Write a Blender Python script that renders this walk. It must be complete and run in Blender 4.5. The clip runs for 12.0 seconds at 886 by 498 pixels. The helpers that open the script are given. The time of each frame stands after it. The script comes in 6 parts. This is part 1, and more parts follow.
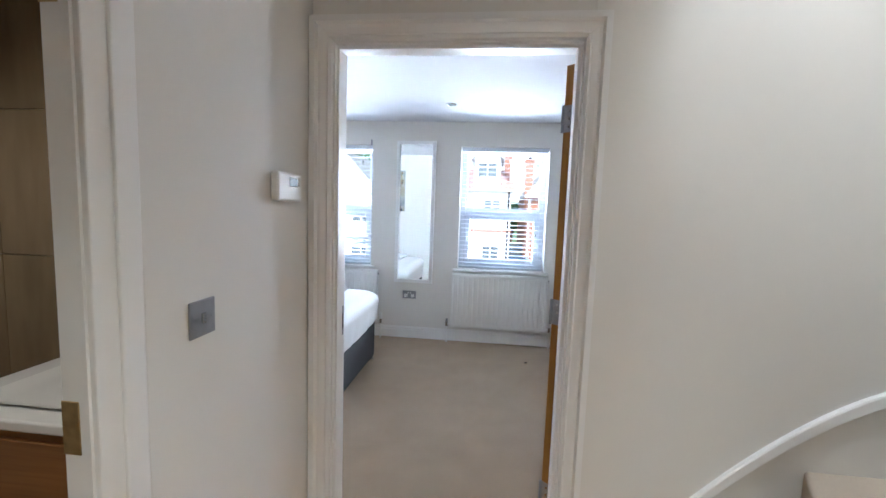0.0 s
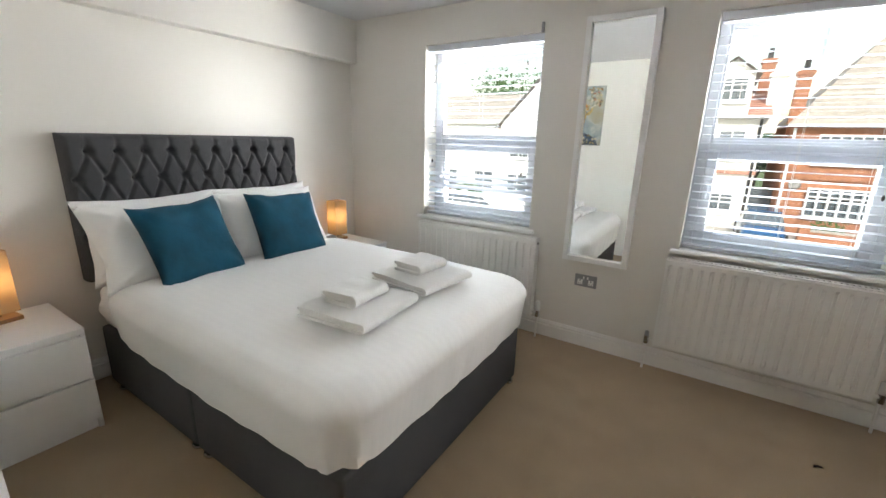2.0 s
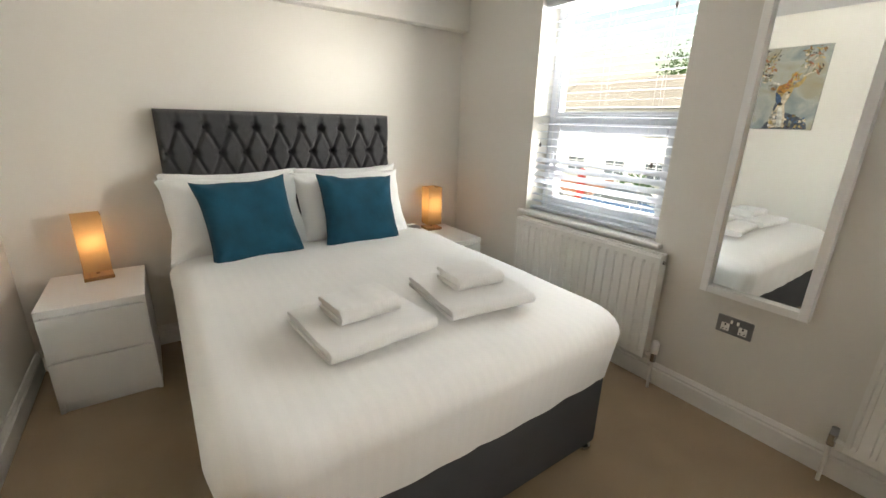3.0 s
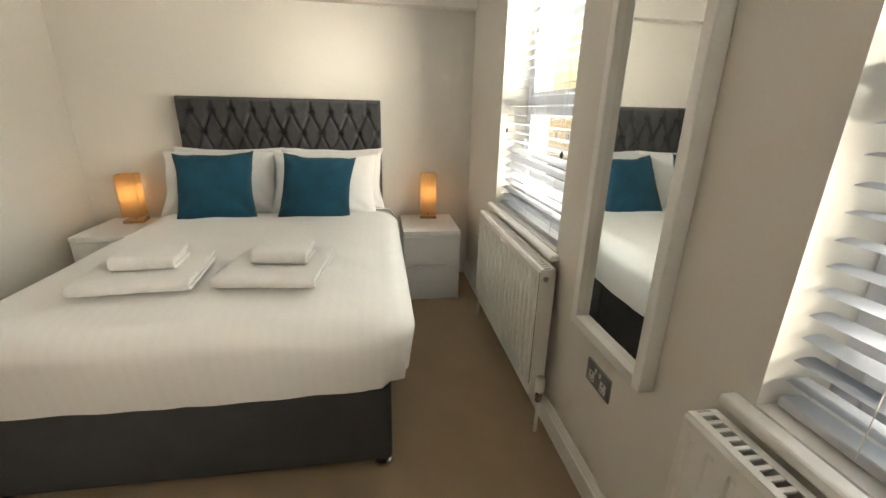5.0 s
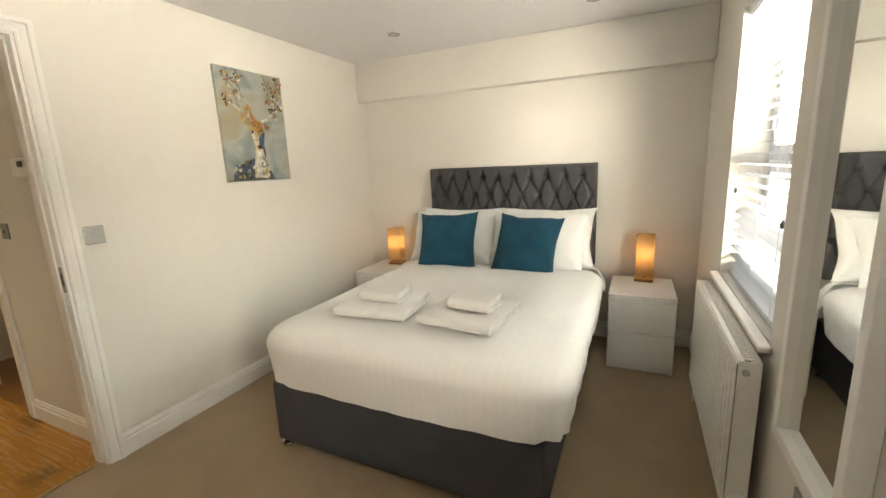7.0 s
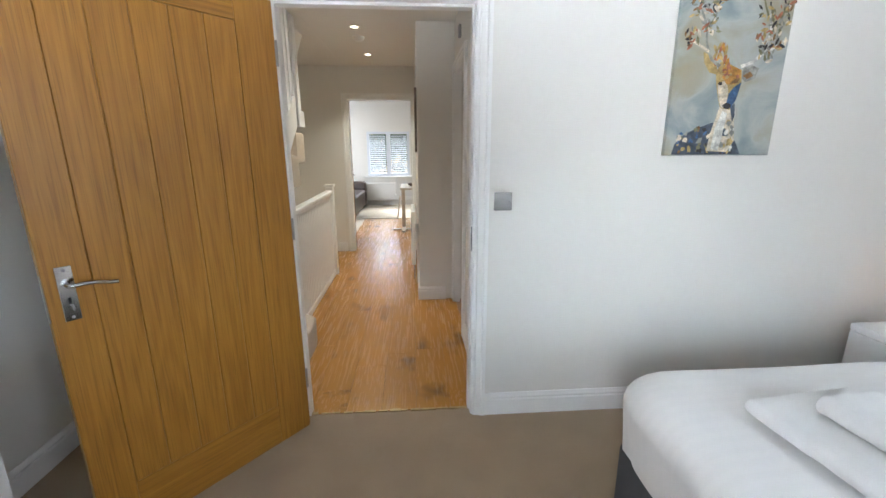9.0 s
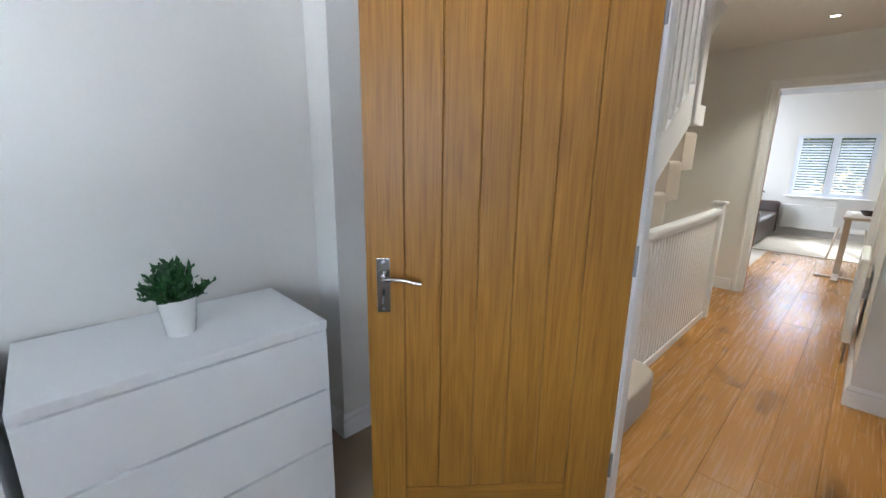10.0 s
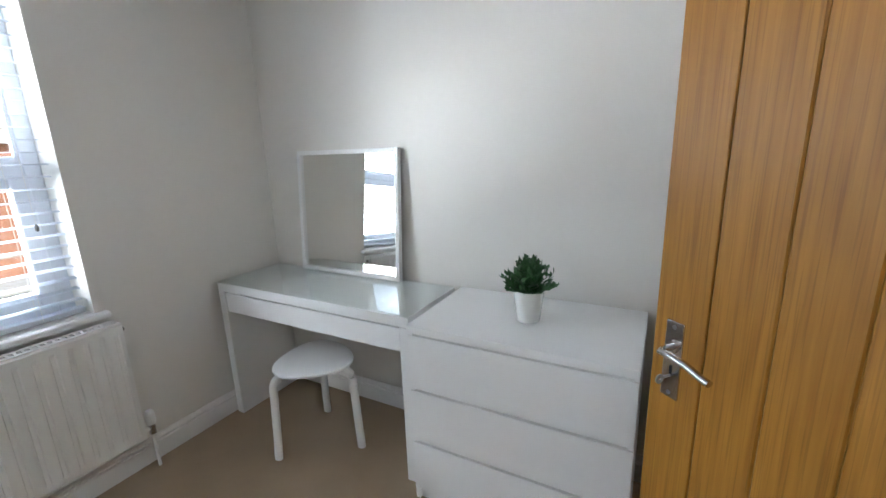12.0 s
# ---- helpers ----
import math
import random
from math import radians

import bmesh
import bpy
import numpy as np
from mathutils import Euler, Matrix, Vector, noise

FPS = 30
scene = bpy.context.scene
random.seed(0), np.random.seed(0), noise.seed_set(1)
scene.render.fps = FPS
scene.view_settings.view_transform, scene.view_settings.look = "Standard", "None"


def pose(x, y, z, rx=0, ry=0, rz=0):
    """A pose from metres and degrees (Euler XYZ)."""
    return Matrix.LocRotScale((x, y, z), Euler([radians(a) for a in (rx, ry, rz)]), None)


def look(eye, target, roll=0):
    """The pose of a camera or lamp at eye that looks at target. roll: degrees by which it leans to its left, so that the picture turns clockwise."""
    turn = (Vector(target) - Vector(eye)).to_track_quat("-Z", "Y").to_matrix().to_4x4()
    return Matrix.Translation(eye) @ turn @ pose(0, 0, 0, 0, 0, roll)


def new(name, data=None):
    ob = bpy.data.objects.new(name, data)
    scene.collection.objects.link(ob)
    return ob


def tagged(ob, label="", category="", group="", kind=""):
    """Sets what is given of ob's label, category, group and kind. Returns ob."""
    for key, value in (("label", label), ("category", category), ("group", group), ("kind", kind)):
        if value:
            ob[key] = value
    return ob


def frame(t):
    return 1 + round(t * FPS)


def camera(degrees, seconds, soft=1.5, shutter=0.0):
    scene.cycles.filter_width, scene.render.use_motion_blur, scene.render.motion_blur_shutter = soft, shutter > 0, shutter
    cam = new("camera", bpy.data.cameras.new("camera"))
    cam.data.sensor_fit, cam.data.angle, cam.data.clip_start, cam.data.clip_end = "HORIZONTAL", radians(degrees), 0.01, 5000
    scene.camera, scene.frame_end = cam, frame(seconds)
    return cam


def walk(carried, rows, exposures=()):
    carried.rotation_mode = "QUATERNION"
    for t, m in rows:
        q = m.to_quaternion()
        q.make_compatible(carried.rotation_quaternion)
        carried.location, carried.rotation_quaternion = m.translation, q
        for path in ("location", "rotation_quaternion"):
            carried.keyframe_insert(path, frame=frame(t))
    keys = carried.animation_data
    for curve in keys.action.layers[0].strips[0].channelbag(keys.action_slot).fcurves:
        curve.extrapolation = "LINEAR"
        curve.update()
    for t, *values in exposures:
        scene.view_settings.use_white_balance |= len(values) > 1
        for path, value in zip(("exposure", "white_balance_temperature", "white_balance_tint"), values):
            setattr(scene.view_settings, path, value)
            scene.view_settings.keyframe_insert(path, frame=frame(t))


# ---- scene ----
cam = camera(94.2, 12.0)
PATH = [
    (0, (1.276, 0.691, 1.425), (1.061, 2.67, 1.23), 2.0),
    (0.5, (1.307, 1.125, 1.434), (0.992, 3.085, 1.187), 2.7),
    (1, (1.224, 1.568, 1.412), (0.856, 3.503, 1.066), 2.9),
    (1.5, (1.187, 1.963, 1.406), (0.48, 3.784, 0.978), 1.9),
    (2, (1.074, 2.278, 1.403), (0.026, 3.9, 0.88), 1.5),
    (2.5, (0.975, 2.608, 1.383), (-0.343, 4.0, 0.813), 0.9),
    (2.7, (1.006, 2.741, 1.373), (-0.42, 4.018, 0.793), 1.1),
    (4.3, (1.422, 3.982, 1.311), (-0.428, 4.412, 0.683), 1.3),
    (4.5, (1.473, 4.113, 1.311), (-0.393, 4.486, 0.694), 0.9),
    (5, (1.524, 4.35, 1.323), (-0.348, 4.644, 0.683), 1.3),
    (5.5, (1.558, 4.526, 1.376), (-0.349, 4.468, 0.775), 0.4),
    (6, (1.611, 4.634, 1.405), (-0.261, 4.144, 0.902), -1.3),
    (6.5, (1.642, 4.63, 1.433), (-0.185, 3.943, 0.994), -2.3),
    (6.7, (1.646, 4.642, 1.417), (-0.163, 3.898, 1.0), -2.5),
    (8.3, (1.183, 4.428, 1.378), (0.071, 2.824, 0.942), 0.2),
    (8.5, (1.105, 4.39, 1.38), (0.265, 2.634, 0.924), 0.4),
    (9, (0.983, 4.217, 1.402), (0.846, 2.282, 0.917), -0.2),
    (9.5, (1.025, 3.899, 1.407), (1.59, 2.039, 0.935), 0.6),
    (10, (1.058, 3.653, 1.369), (2.45, 2.292, 0.909), 0.8),
    (10.5, (1.034, 3.432, 1.381), (2.876, 2.831, 0.883), 1.1),
    (11, (1.111, 3.281, 1.372), (3.04, 3.336, 0.847), 0.9),
    (11.5, (1.137, 3.128, 1.389), (2.957, 3.785, 0.882), -0.7),
    (12, (1.127, 2.976, 1.412), (2.838, 3.901, 0.948), -1.9),
]
EXPOSURES = [(0, 1.46, 5450, 10), (1.0, 1.0, 5400, 10), (1.5, 0.98, 6000, 10), (2.5, 0.84, 7500, 10), (4.5, 0.84, 7900, 10), (5.5, 0.48, 9500, 10), (6.5, 0.78, 9300, 10),
             (8.5, 0.96, 6900, 10), (9.0, 1.05, 6150, 10), (10.5, 1.12, 5750, 10), (12, 1.08, 6200, 10)]
walk(cam, [(t, look(eye, target, roll)) for t, eye, target, roll in PATH], EXPOSURES)

# ---- world and daylight ----
world = bpy.data.worlds.new("sky")
scene.world = world
world.use_nodes = True
_n = world.node_tree.nodes
_sky = _n.new("ShaderNodeTexSky")
_sky.sky_type, _sky.sun_disc = "NISHITA", False
_sky.sun_elevation, _sky.sun_rotation = radians(42), radians(205)
_sky.dust_density, _sky.air_density = 1.5, 1.55
world.node_tree.links.new(_sky.outputs[0], _n["Background"].inputs[0])
_n["Background"].inputs[1].default_value = 0.15


def lamp(name, kind, m, energy, colour=(1, 1, 1), size=0.0, size_y=0.0, angle=0.0, spot=0.0, soft=0.0):
    data = bpy.data.lights.new(name, kind)
    data.energy, data.color = energy, colour
    if kind == "AREA":
        data.shape, data.size, data.size_y = "RECTANGLE", size, size_y
    if kind == "SUN":
        data.angle = angle
    if kind == "SPOT":
        data.spot_size, data.spot_blend = spot, 0.8
    if kind in ("SPOT", "POINT"):
        data.shadow_soft_size = soft
    ob = new(name, data)
    ob.matrix_world = m
    return ob


lamp("sun", "SUN", look((6, -14, 14), (0, 4, 0)), 3.0, (1, 0.95, 0.86), angle=radians(0.6))
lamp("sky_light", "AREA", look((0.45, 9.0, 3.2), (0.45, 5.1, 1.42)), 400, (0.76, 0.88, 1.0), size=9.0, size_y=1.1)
# area lamp added in place of sunlight bounced up from the street
lamp("street_bounce_fill", "AREA", look((0.45, 8.9, -0.45), (0.45, 5.1, 1.35)), 1900, (0.92, 0.96, 1.0), size=8.0, size_y=1.4)
# two added fill lamps at window height, aimed in to even out the walls
for sx, sy, power in ((-4.9, 8.55, 470), (4.05, 9.5, 840)):
    lamp("street_side_fill", "AREA", look((0.45 + sx, sy, 1.75), (0.45, 5.1, 1.42)), power, (0.93, 0.96, 1.0), size=3.8, size_y=3.4)
lamp("sky_light_back", "AREA", look((1.56, -7.6, 2.6), (1.56, -5.9, 1.2)), 190, (0.97, 0.99, 1.0), size=1.8, size_y=1.4)
# added lamp that brightens the living room through an unseen side opening
lamp("living_side_fill", "AREA", look((4.3, -3.7, 1.9), (3.5, -3.7, 1.4)), 80, (0.97, 0.99, 1.0), size=2.0, size_y=1.2)
# added lamp to brighten the stairwell; the ceiling above it has no opening
lamp("stair_fill", "AREA", look((2.35, 1.4, 4.5), (2.2, 1.4, 1)), 30, (1, 0.98, 0.94), size=0.5, size_y=1.2)
for ly in (0.36, -0.72):
    lamp("hall_spot", "SPOT", look((1.45, ly, 2.33), (1.45, ly, 0)), 25, (1, 0.94, 0.76), spot=radians(120), soft=0.04)
# unseen lamp added to light the bathroom, without a fitting
lamp("bath_fill", "SPOT", look((-0.1, 1.2, 2.3), (-0.25, 1.7, 0)), 12, (1, 0.88, 0.70), spot=radians(130), soft=0.04)

# ---- materials ----
def mat(name, colour, rough=0.6, metal=0.0, vary=0.06, scale=6.0, fine=0.0, fine_scale=200.0, bump=0.0, bump_scale=120.0,
        stretch=(1, 1, 1), emit=0.0, emit_colour=None, sheen=0.0, piece=0.0, coat=0.0, rough_vary=0.0):
    """A principled surface with large and fine colour variation and a fine relief."""
    m = bpy.data.materials.new(name)
    m.use_nodes = True
    nt = m.node_tree
    N, L = nt.nodes, nt.links
    bsdf = N["Principled BSDF"]
    bsdf.inputs["Roughness"].default_value = rough
    bsdf.inputs["Metallic"].default_value = metal
    bsdf.inputs["Sheen Weight"].default_value = sheen
    bsdf.inputs["Coat Weight"].default_value = coat
    tc = N.new("ShaderNodeTexCoord")
    mp = N.new("ShaderNodeMapping")
    mp.inputs["Scale"].default_value = stretch
    L.new(tc.outputs["Object"], mp.inputs["Vector"])
    oi = N.new("ShaderNodeObjectInfo")
    vec = mp.outputs["Vector"]
    if piece:
        add = N.new("ShaderNodeVectorMath")
        mul = N.new("ShaderNodeMath")
        mul.operation, mul.inputs[1].default_value = "MULTIPLY", 37.0
        L.new(oi.outputs["Random"], mul.inputs[0])
        L.new(vec, add.inputs[0])
        L.new(mul.outputs[0], add.inputs[1])
        vec = add.outputs["Vector"]
    big = N.new("ShaderNodeTexNoise")
    big.inputs["Scale"].default_value, big.inputs["Detail"].default_value = scale, 4.0
    L.new(vec, big.inputs["Vector"])
    value = big.outputs["Fac"]
    hsv = N.new("ShaderNodeHueSaturation")
    hsv.inputs["Color"].default_value = (*colour, 1)
    rng = N.new("ShaderNodeMapRange")
    rng.inputs["From Min"].default_value, rng.inputs["From Max"].default_value = 0.3, 0.7
    rng.inputs["To Min"].default_value, rng.inputs["To Max"].default_value = 1 - vary, 1 + vary
    L.new(value, rng.inputs["Value"])
    out = rng.outputs["Result"]
    if fine:
        fn = N.new("ShaderNodeTexNoise")
        fn.inputs["Scale"].default_value, fn.inputs["Detail"].default_value = fine_scale, 2.0
        L.new(vec, fn.inputs["Vector"])
        fr = N.new("ShaderNodeMapRange")
        fr.inputs["From Min"].default_value, fr.inputs["From Max"].default_value = 0.3, 0.7
        fr.inputs["To Min"].default_value, fr.inputs["To Max"].default_value = 1 - fine, 1 + fine
        L.new(fn.outputs["Fac"], fr.inputs["Value"])
        mm = N.new("ShaderNodeMath")
        mm.operation = "MULTIPLY"
        L.new(out, mm.inputs[0])
        L.new(fr.outputs["Result"], mm.inputs[1])
        out = mm.outputs[0]
    if piece:
        pr = N.new("ShaderNodeMapRange")
        pr.inputs["To Min"].default_value, pr.inputs["To Max"].default_value = 1 - piece, 1 + piece
        L.new(oi.outputs["Random"], pr.inputs["Value"])
        pm = N.new("ShaderNodeMath")
        pm.operation = "MULTIPLY"
        L.new(out, pm.inputs[0])
        L.new(pr.outputs["Result"], pm.inputs[1])
        out = pm.outputs[0]
    L.new(out, hsv.inputs["Value"])
    L.new(hsv.outputs["Color"], bsdf.inputs["Base Color"])
    if rough_vary:
        rr = N.new("ShaderNodeMapRange")
        rr.inputs["To Min"].default_value, rr.inputs["To Max"].default_value = rough - rough_vary, rough + rough_vary
        L.new(value, rr.inputs["Value"])
        L.new(rr.outputs["Result"], bsdf.inputs["Roughness"])
    if bump:
        bn = N.new("ShaderNodeTexNoise")
        bn.inputs["Scale"].default_value, bn.inputs["Detail"].default_value = bump_scale, 3.0
        L.new(vec, bn.inputs["Vector"])
        bp = N.new("ShaderNodeBump")
        bp.inputs["Strength"].default_value, bp.inputs["Distance"].default_value = bump, 0.004
        L.new(bn.outputs["Fac"], bp.inputs["Height"])
        L.new(bp.outputs["Normal"], bsdf.inputs["Normal"])
    if emit:
        bsdf.inputs["Emission Color"].default_value = (*(emit_colour or colour), 1)
        bsdf.inputs["Emission Strength"].default_value = emit
    return m


def oak(name, dark, light, axis=2, rough=0.42, piece=0.10, ring=26.0, rough_vary=0.08, knots=0.0, lo=0.12, hi=0.88, figure=0.14, pores=0.0):
    """Oak with long grain along one axis, growth figure and pores."""
    m = bpy.data.materials.new(name)
    m.use_nodes = True
    N, L = m.node_tree.nodes, m.node_tree.links
    bsdf = N["Principled BSDF"]
    tc, oi = N.new("ShaderNodeTexCoord"), N.new("ShaderNodeObjectInfo")
    mul = N.new("ShaderNodeMath")
    mul.operation, mul.inputs[1].default_value = "MULTIPLY", 53.0
    L.new(oi.outputs["Random"], mul.inputs[0])
    add = N.new("ShaderNodeVectorMath")
    L.new(tc.outputs["Object"], add.inputs[0])
    L.new(mul.outputs[0], add.inputs[1])
    mp = N.new("ShaderNodeMapping")
    s = [1.0, 1.0, 1.0]
    s[axis] = 0.09
    mp.inputs["Scale"].default_value = s
    L.new(add.outputs["Vector"], mp.inputs["Vector"])
    fig = N.new("ShaderNodeTexNoise")
    fig.inputs["Scale"].default_value, fig.inputs["Detail"].default_value, fig.inputs["Distortion"].default_value = 4.0, 2.0, 0.5
    L.new(mp.outputs["Vector"], fig.inputs["Vector"])
    rings = N.new("ShaderNodeMath")
    rings.operation, rings.inputs[1].default_value = "MULTIPLY", ring * 1.5
    L.new(fig.outputs["Fac"], rings.inputs[0])
    sine = N.new("ShaderNodeMath")
    sine.operation = "SINE"
    L.new(rings.outputs[0], sine.inputs[0])
    pore = N.new("ShaderNodeTexNoise")
    pore.inputs["Scale"].default_value, pore.inputs["Detail"].default_value = 95.0, 3.0
    mp2 = N.new("ShaderNodeMapping")
    s2 = [1.0, 1.0, 1.0]
    s2[axis] = 0.035
    mp2.inputs["Scale"].default_value = s2
    L.new(add.outputs["Vector"], mp2.inputs["Vector"])
    L.new(mp2.outputs["Vector"], pore.inputs["Vector"])
    mix = N.new("ShaderNodeMath")
    mix.operation = "MULTIPLY_ADD"
    mix.inputs[1].default_value = figure
    L.new(sine.outputs[0], mix.inputs[0])
    L.new(pore.outputs["Fac"], mix.inputs[2])
    rmp = N.new("ShaderNodeValToRGB")
    rmp.color_ramp.elements[0].position, rmp.color_ramp.elements[1].position = lo, hi
    rmp.color_ramp.elements[0].color, rmp.color_ramp.elements[1].color = (*dark, 1), (*light, 1)
    L.new(mix.outputs[0], rmp.inputs["Fac"])
    hsv = N.new("ShaderNodeHueSaturation")
    pr = N.new("ShaderNodeMapRange")
    pr.inputs["To Min"].default_value, pr.inputs["To Max"].default_value = 1 - piece, 1 + piece
    L.new(oi.outputs["Random"], pr.inputs["Value"])
    value = pr.outputs["Result"]
    if knots:
        kn = N.new("ShaderNodeTexNoise")
        kn.inputs["Scale"].default_value, kn.inputs["Detail"].default_value = 5.5, 2.0
        mk = N.new("ShaderNodeMapping")
        s3 = [1.0, 1.0, 1.0]
        s3[axis] = 0.45
        mk.inputs["Scale"].default_value = s3
        L.new(add.outputs["Vector"], mk.inputs["Vector"])
        L.new(mk.outputs["Vector"], kn.inputs["Vector"])
        kr = N.new("ShaderNodeMapRange")
        kr.inputs["From Min"].default_value, kr.inputs["From Max"].default_value = 0.60, 0.74
        kr.inputs["To Min"].default_value, kr.inputs["To Max"].default_value = 1.0, 1.0 - knots
        L.new(kn.outputs["Fac"], kr.inputs["Value"])
        km = N.new("ShaderNodeMath")
        km.operation = "MULTIPLY"
        L.new(value, km.inputs[0])
        L.new(kr.outputs["Result"], km.inputs[1])
        value = km.outputs[0]
    if pores:
        fp = N.new("ShaderNodeTexNoise")
        fp.inputs["Scale"].default_value, fp.inputs["Detail"].default_value = 300.0, 1.0
        mf = N.new("ShaderNodeMapping")
        s4 = [1.0, 1.0, 1.0]
        s4[axis] = 0.018
        mf.inputs["Scale"].default_value = s4
        L.new(add.outputs["Vector"], mf.inputs["Vector"])
        L.new(mf.outputs["Vector"], fp.inputs["Vector"])
        fr = N.new("ShaderNodeMapRange")
        fr.inputs["From Min"].default_value, fr.inputs["From Max"].default_value = 0.54, 0.66
        fr.inputs["To Min"].default_value, fr.inputs["To Max"].default_value = 1.06, 1.06 - pores
        L.new(fp.outputs["Fac"], fr.inputs["Value"])
        fm = N.new("ShaderNodeMath")
        fm.operation = "MULTIPLY"
        L.new(value, fm.inputs[0])
        L.new(fr.outputs["Result"], fm.inputs[1])
        value = fm.outputs[0]
    L.new(value, hsv.inputs["Value"])
    L.new(rmp.outputs["Color"], hsv.inputs["Color"])
    L.new(hsv.outputs["Color"], bsdf.inputs["Base Color"])
    rr = N.new("ShaderNodeMapRange")
    rr.inputs["To Min"].default_value, rr.inputs["To Max"].default_value = rough - rough_vary, rough + rough_vary
    L.new(pore.outputs["Fac"], rr.inputs["Value"])
    L.new(rr.outputs["Result"], bsdf.inputs["Roughness"])
    bp = N.new("ShaderNodeBump")
    bp.inputs["Strength"].default_value, bp.inputs["Distance"].default_value = 0.15, 0.002
    L.new(pore.outputs["Fac"], bp.inputs["Height"])
    L.new(bp.outputs["Normal"], bsdf.inputs["Normal"])
    return m


M_WALL = mat("wall_paint", (0.745, 0.722, 0.675), 0.65, vary=0.015, scale=1.2, bump=0.10, bump_scale=260)
M_CEIL = mat("ceiling_paint", (0.68, 0.68, 0.695), 0.75, vary=0.015, scale=1.0, bump=0.08, bump_scale=220)
M_TRIM = mat("gloss_white_trim", (0.82, 0.81, 0.79), 0.32, vary=0.025, scale=5, bump=0.06, bump_scale=40)
M_CARPET = mat("beige_carpet", (0.365, 0.262, 0.158), 0.95, vary=0.075, scale=4.5, fine=0.16, fine_scale=420, bump=0.9, bump_scale=480, sheen=0.25)
M_STAIR = mat("stair_carpet", (0.50, 0.42, 0.32), 0.95, vary=0.06, scale=3, fine=0.14, fine_scale=420, bump=0.8, bump_scale=480, sheen=0.2)
M_UPVC = mat("white_upvc", (0.68, 0.71, 0.76), 0.28, vary=0.02, scale=3)
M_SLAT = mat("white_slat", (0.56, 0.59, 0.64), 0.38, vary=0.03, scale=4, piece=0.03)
M_CORD = mat("white_cord", (0.75, 0.74, 0.70), 0.8)
M_TASSEL = mat("dark_tassel", (0.06, 0.055, 0.05), 0.5)
M_RAD = mat("radiator_enamel", (0.80, 0.79, 0.76), 0.35, vary=0.02, scale=4)
# dark colour standing for the shade between radiator panels
M_GAP_SHADE = mat("radiator_gap_shade", (0.12, 0.12, 0.12), 0.8)
M_CHROME = mat("brushed_chrome", (0.50, 0.49, 0.48), 0.16, metal=1.0, vary=0.05, scale=30, rough_vary=0.05)
M_NICKEL = mat("bright_brushed_nickel", (0.46, 0.455, 0.45), 0.24, metal=1.0, vary=0.04, scale=40)
M_STEEL = mat("satin_steel", (0.33, 0.33, 0.34), 0.42, metal=0.85, vary=0.05, scale=40)
M_BRASS = mat("worn_brass", (0.45, 0.33, 0.16), 0.42, metal=0.9, vary=0.2, scale=40)
M_PLASTIC = mat("white_plastic", (0.80, 0.80, 0.78), 0.35, vary=0.01)
M_LCD = mat("grey_display", (0.07, 0.085, 0.085), 0.25)
M_BLACK = mat("dark_insert", (0.02, 0.02, 0.022), 0.5)
M_LACQ = mat("white_lacquer", (0.83, 0.83, 0.82), 0.30, vary=0.012, scale=3)
M_FABRIC = mat("charcoal_weave", (0.056, 0.057, 0.061), 0.92, vary=0.12, scale=7, fine=0.35, fine_scale=900, bump=0.5, bump_scale=900, sheen=0.05)
M_LINEN = mat("white_cotton", (0.84, 0.83, 0.81), 0.85, vary=0.02, scale=3, bump=0.25, bump_scale=35, sheen=0.1)
M_PILLOW = mat("white_pillowcase", (0.83, 0.83, 0.82), 0.85, vary=0.02, scale=5, bump=0.35, bump_scale=22, sheen=0.1)
M_TOWEL = mat("white_terry", (0.84, 0.83, 0.81), 0.95, vary=0.03, scale=12, fine=0.05, fine_scale=600, bump=0.9, bump_scale=420, sheen=0.3)
M_TEAL = mat("teal_velvet", (0.0, 0.062, 0.106), 0.9, vary=0.25, scale=9, bump=0.25, bump_scale=45, sheen=0.03)
M_LAMPWOOD = oak("lamp_base_wood", (0.20, 0.10, 0.04), (0.42, 0.24, 0.10), axis=0)
M_DOOR = oak("door_oak", (0.225, 0.090, 0.009), (0.385, 0.182, 0.026), axis=2, rough=0.42, piece=0.06, knots=0.10, lo=0.12, hi=0.88, figure=0.085, pores=0.22, ring=60.0)
M_DOORX = oak("door_oak_rail", (0.225, 0.090, 0.009), (0.385, 0.182, 0.026), axis=0, rough=0.42, piece=0.06, lo=0.12, hi=0.88, figure=0.085, pores=0.22, ring=60.0)
M_FLOOR = oak("laminate_oak", (0.405, 0.185, 0.034), (0.485, 0.232, 0.048), axis=1, rough=0.27, piece=0.07, knots=0.55, lo=0.05, hi=0.95, figure=0.08, rough_vary=0.03)
M_VANITY = oak("vanity_walnut", (0.20, 0.085, 0.025), (0.34, 0.16, 0.05), axis=0, rough=0.35)
M_TILE = mat("brown_tile", (0.19, 0.135, 0.075), 0.25, vary=0.22, scale=3, stretch=(3, 3, 0.6), piece=0.06)
M_GROUT = mat("grout", (0.36, 0.30, 0.20), 0.9)
M_CERAMIC = mat("white_ceramic", (0.82, 0.81, 0.78), 0.12, vary=0.005)
M_LEAF = mat("green_leaf", (0.025, 0.095, 0.022), 0.5, vary=0.4, scale=30)
M_SOIL = mat("soil", (0.03, 0.022, 0.015), 0.95)
M_SOFA = mat("brown_leather", (0.055, 0.035, 0.028), 0.4, vary=0.2, scale=6)
M_RUG = mat("cream_rug", (0.62, 0.55, 0.44), 0.95, vary=0.06, scale=5, fine=0.1, bump=0.6, bump_scale=300)
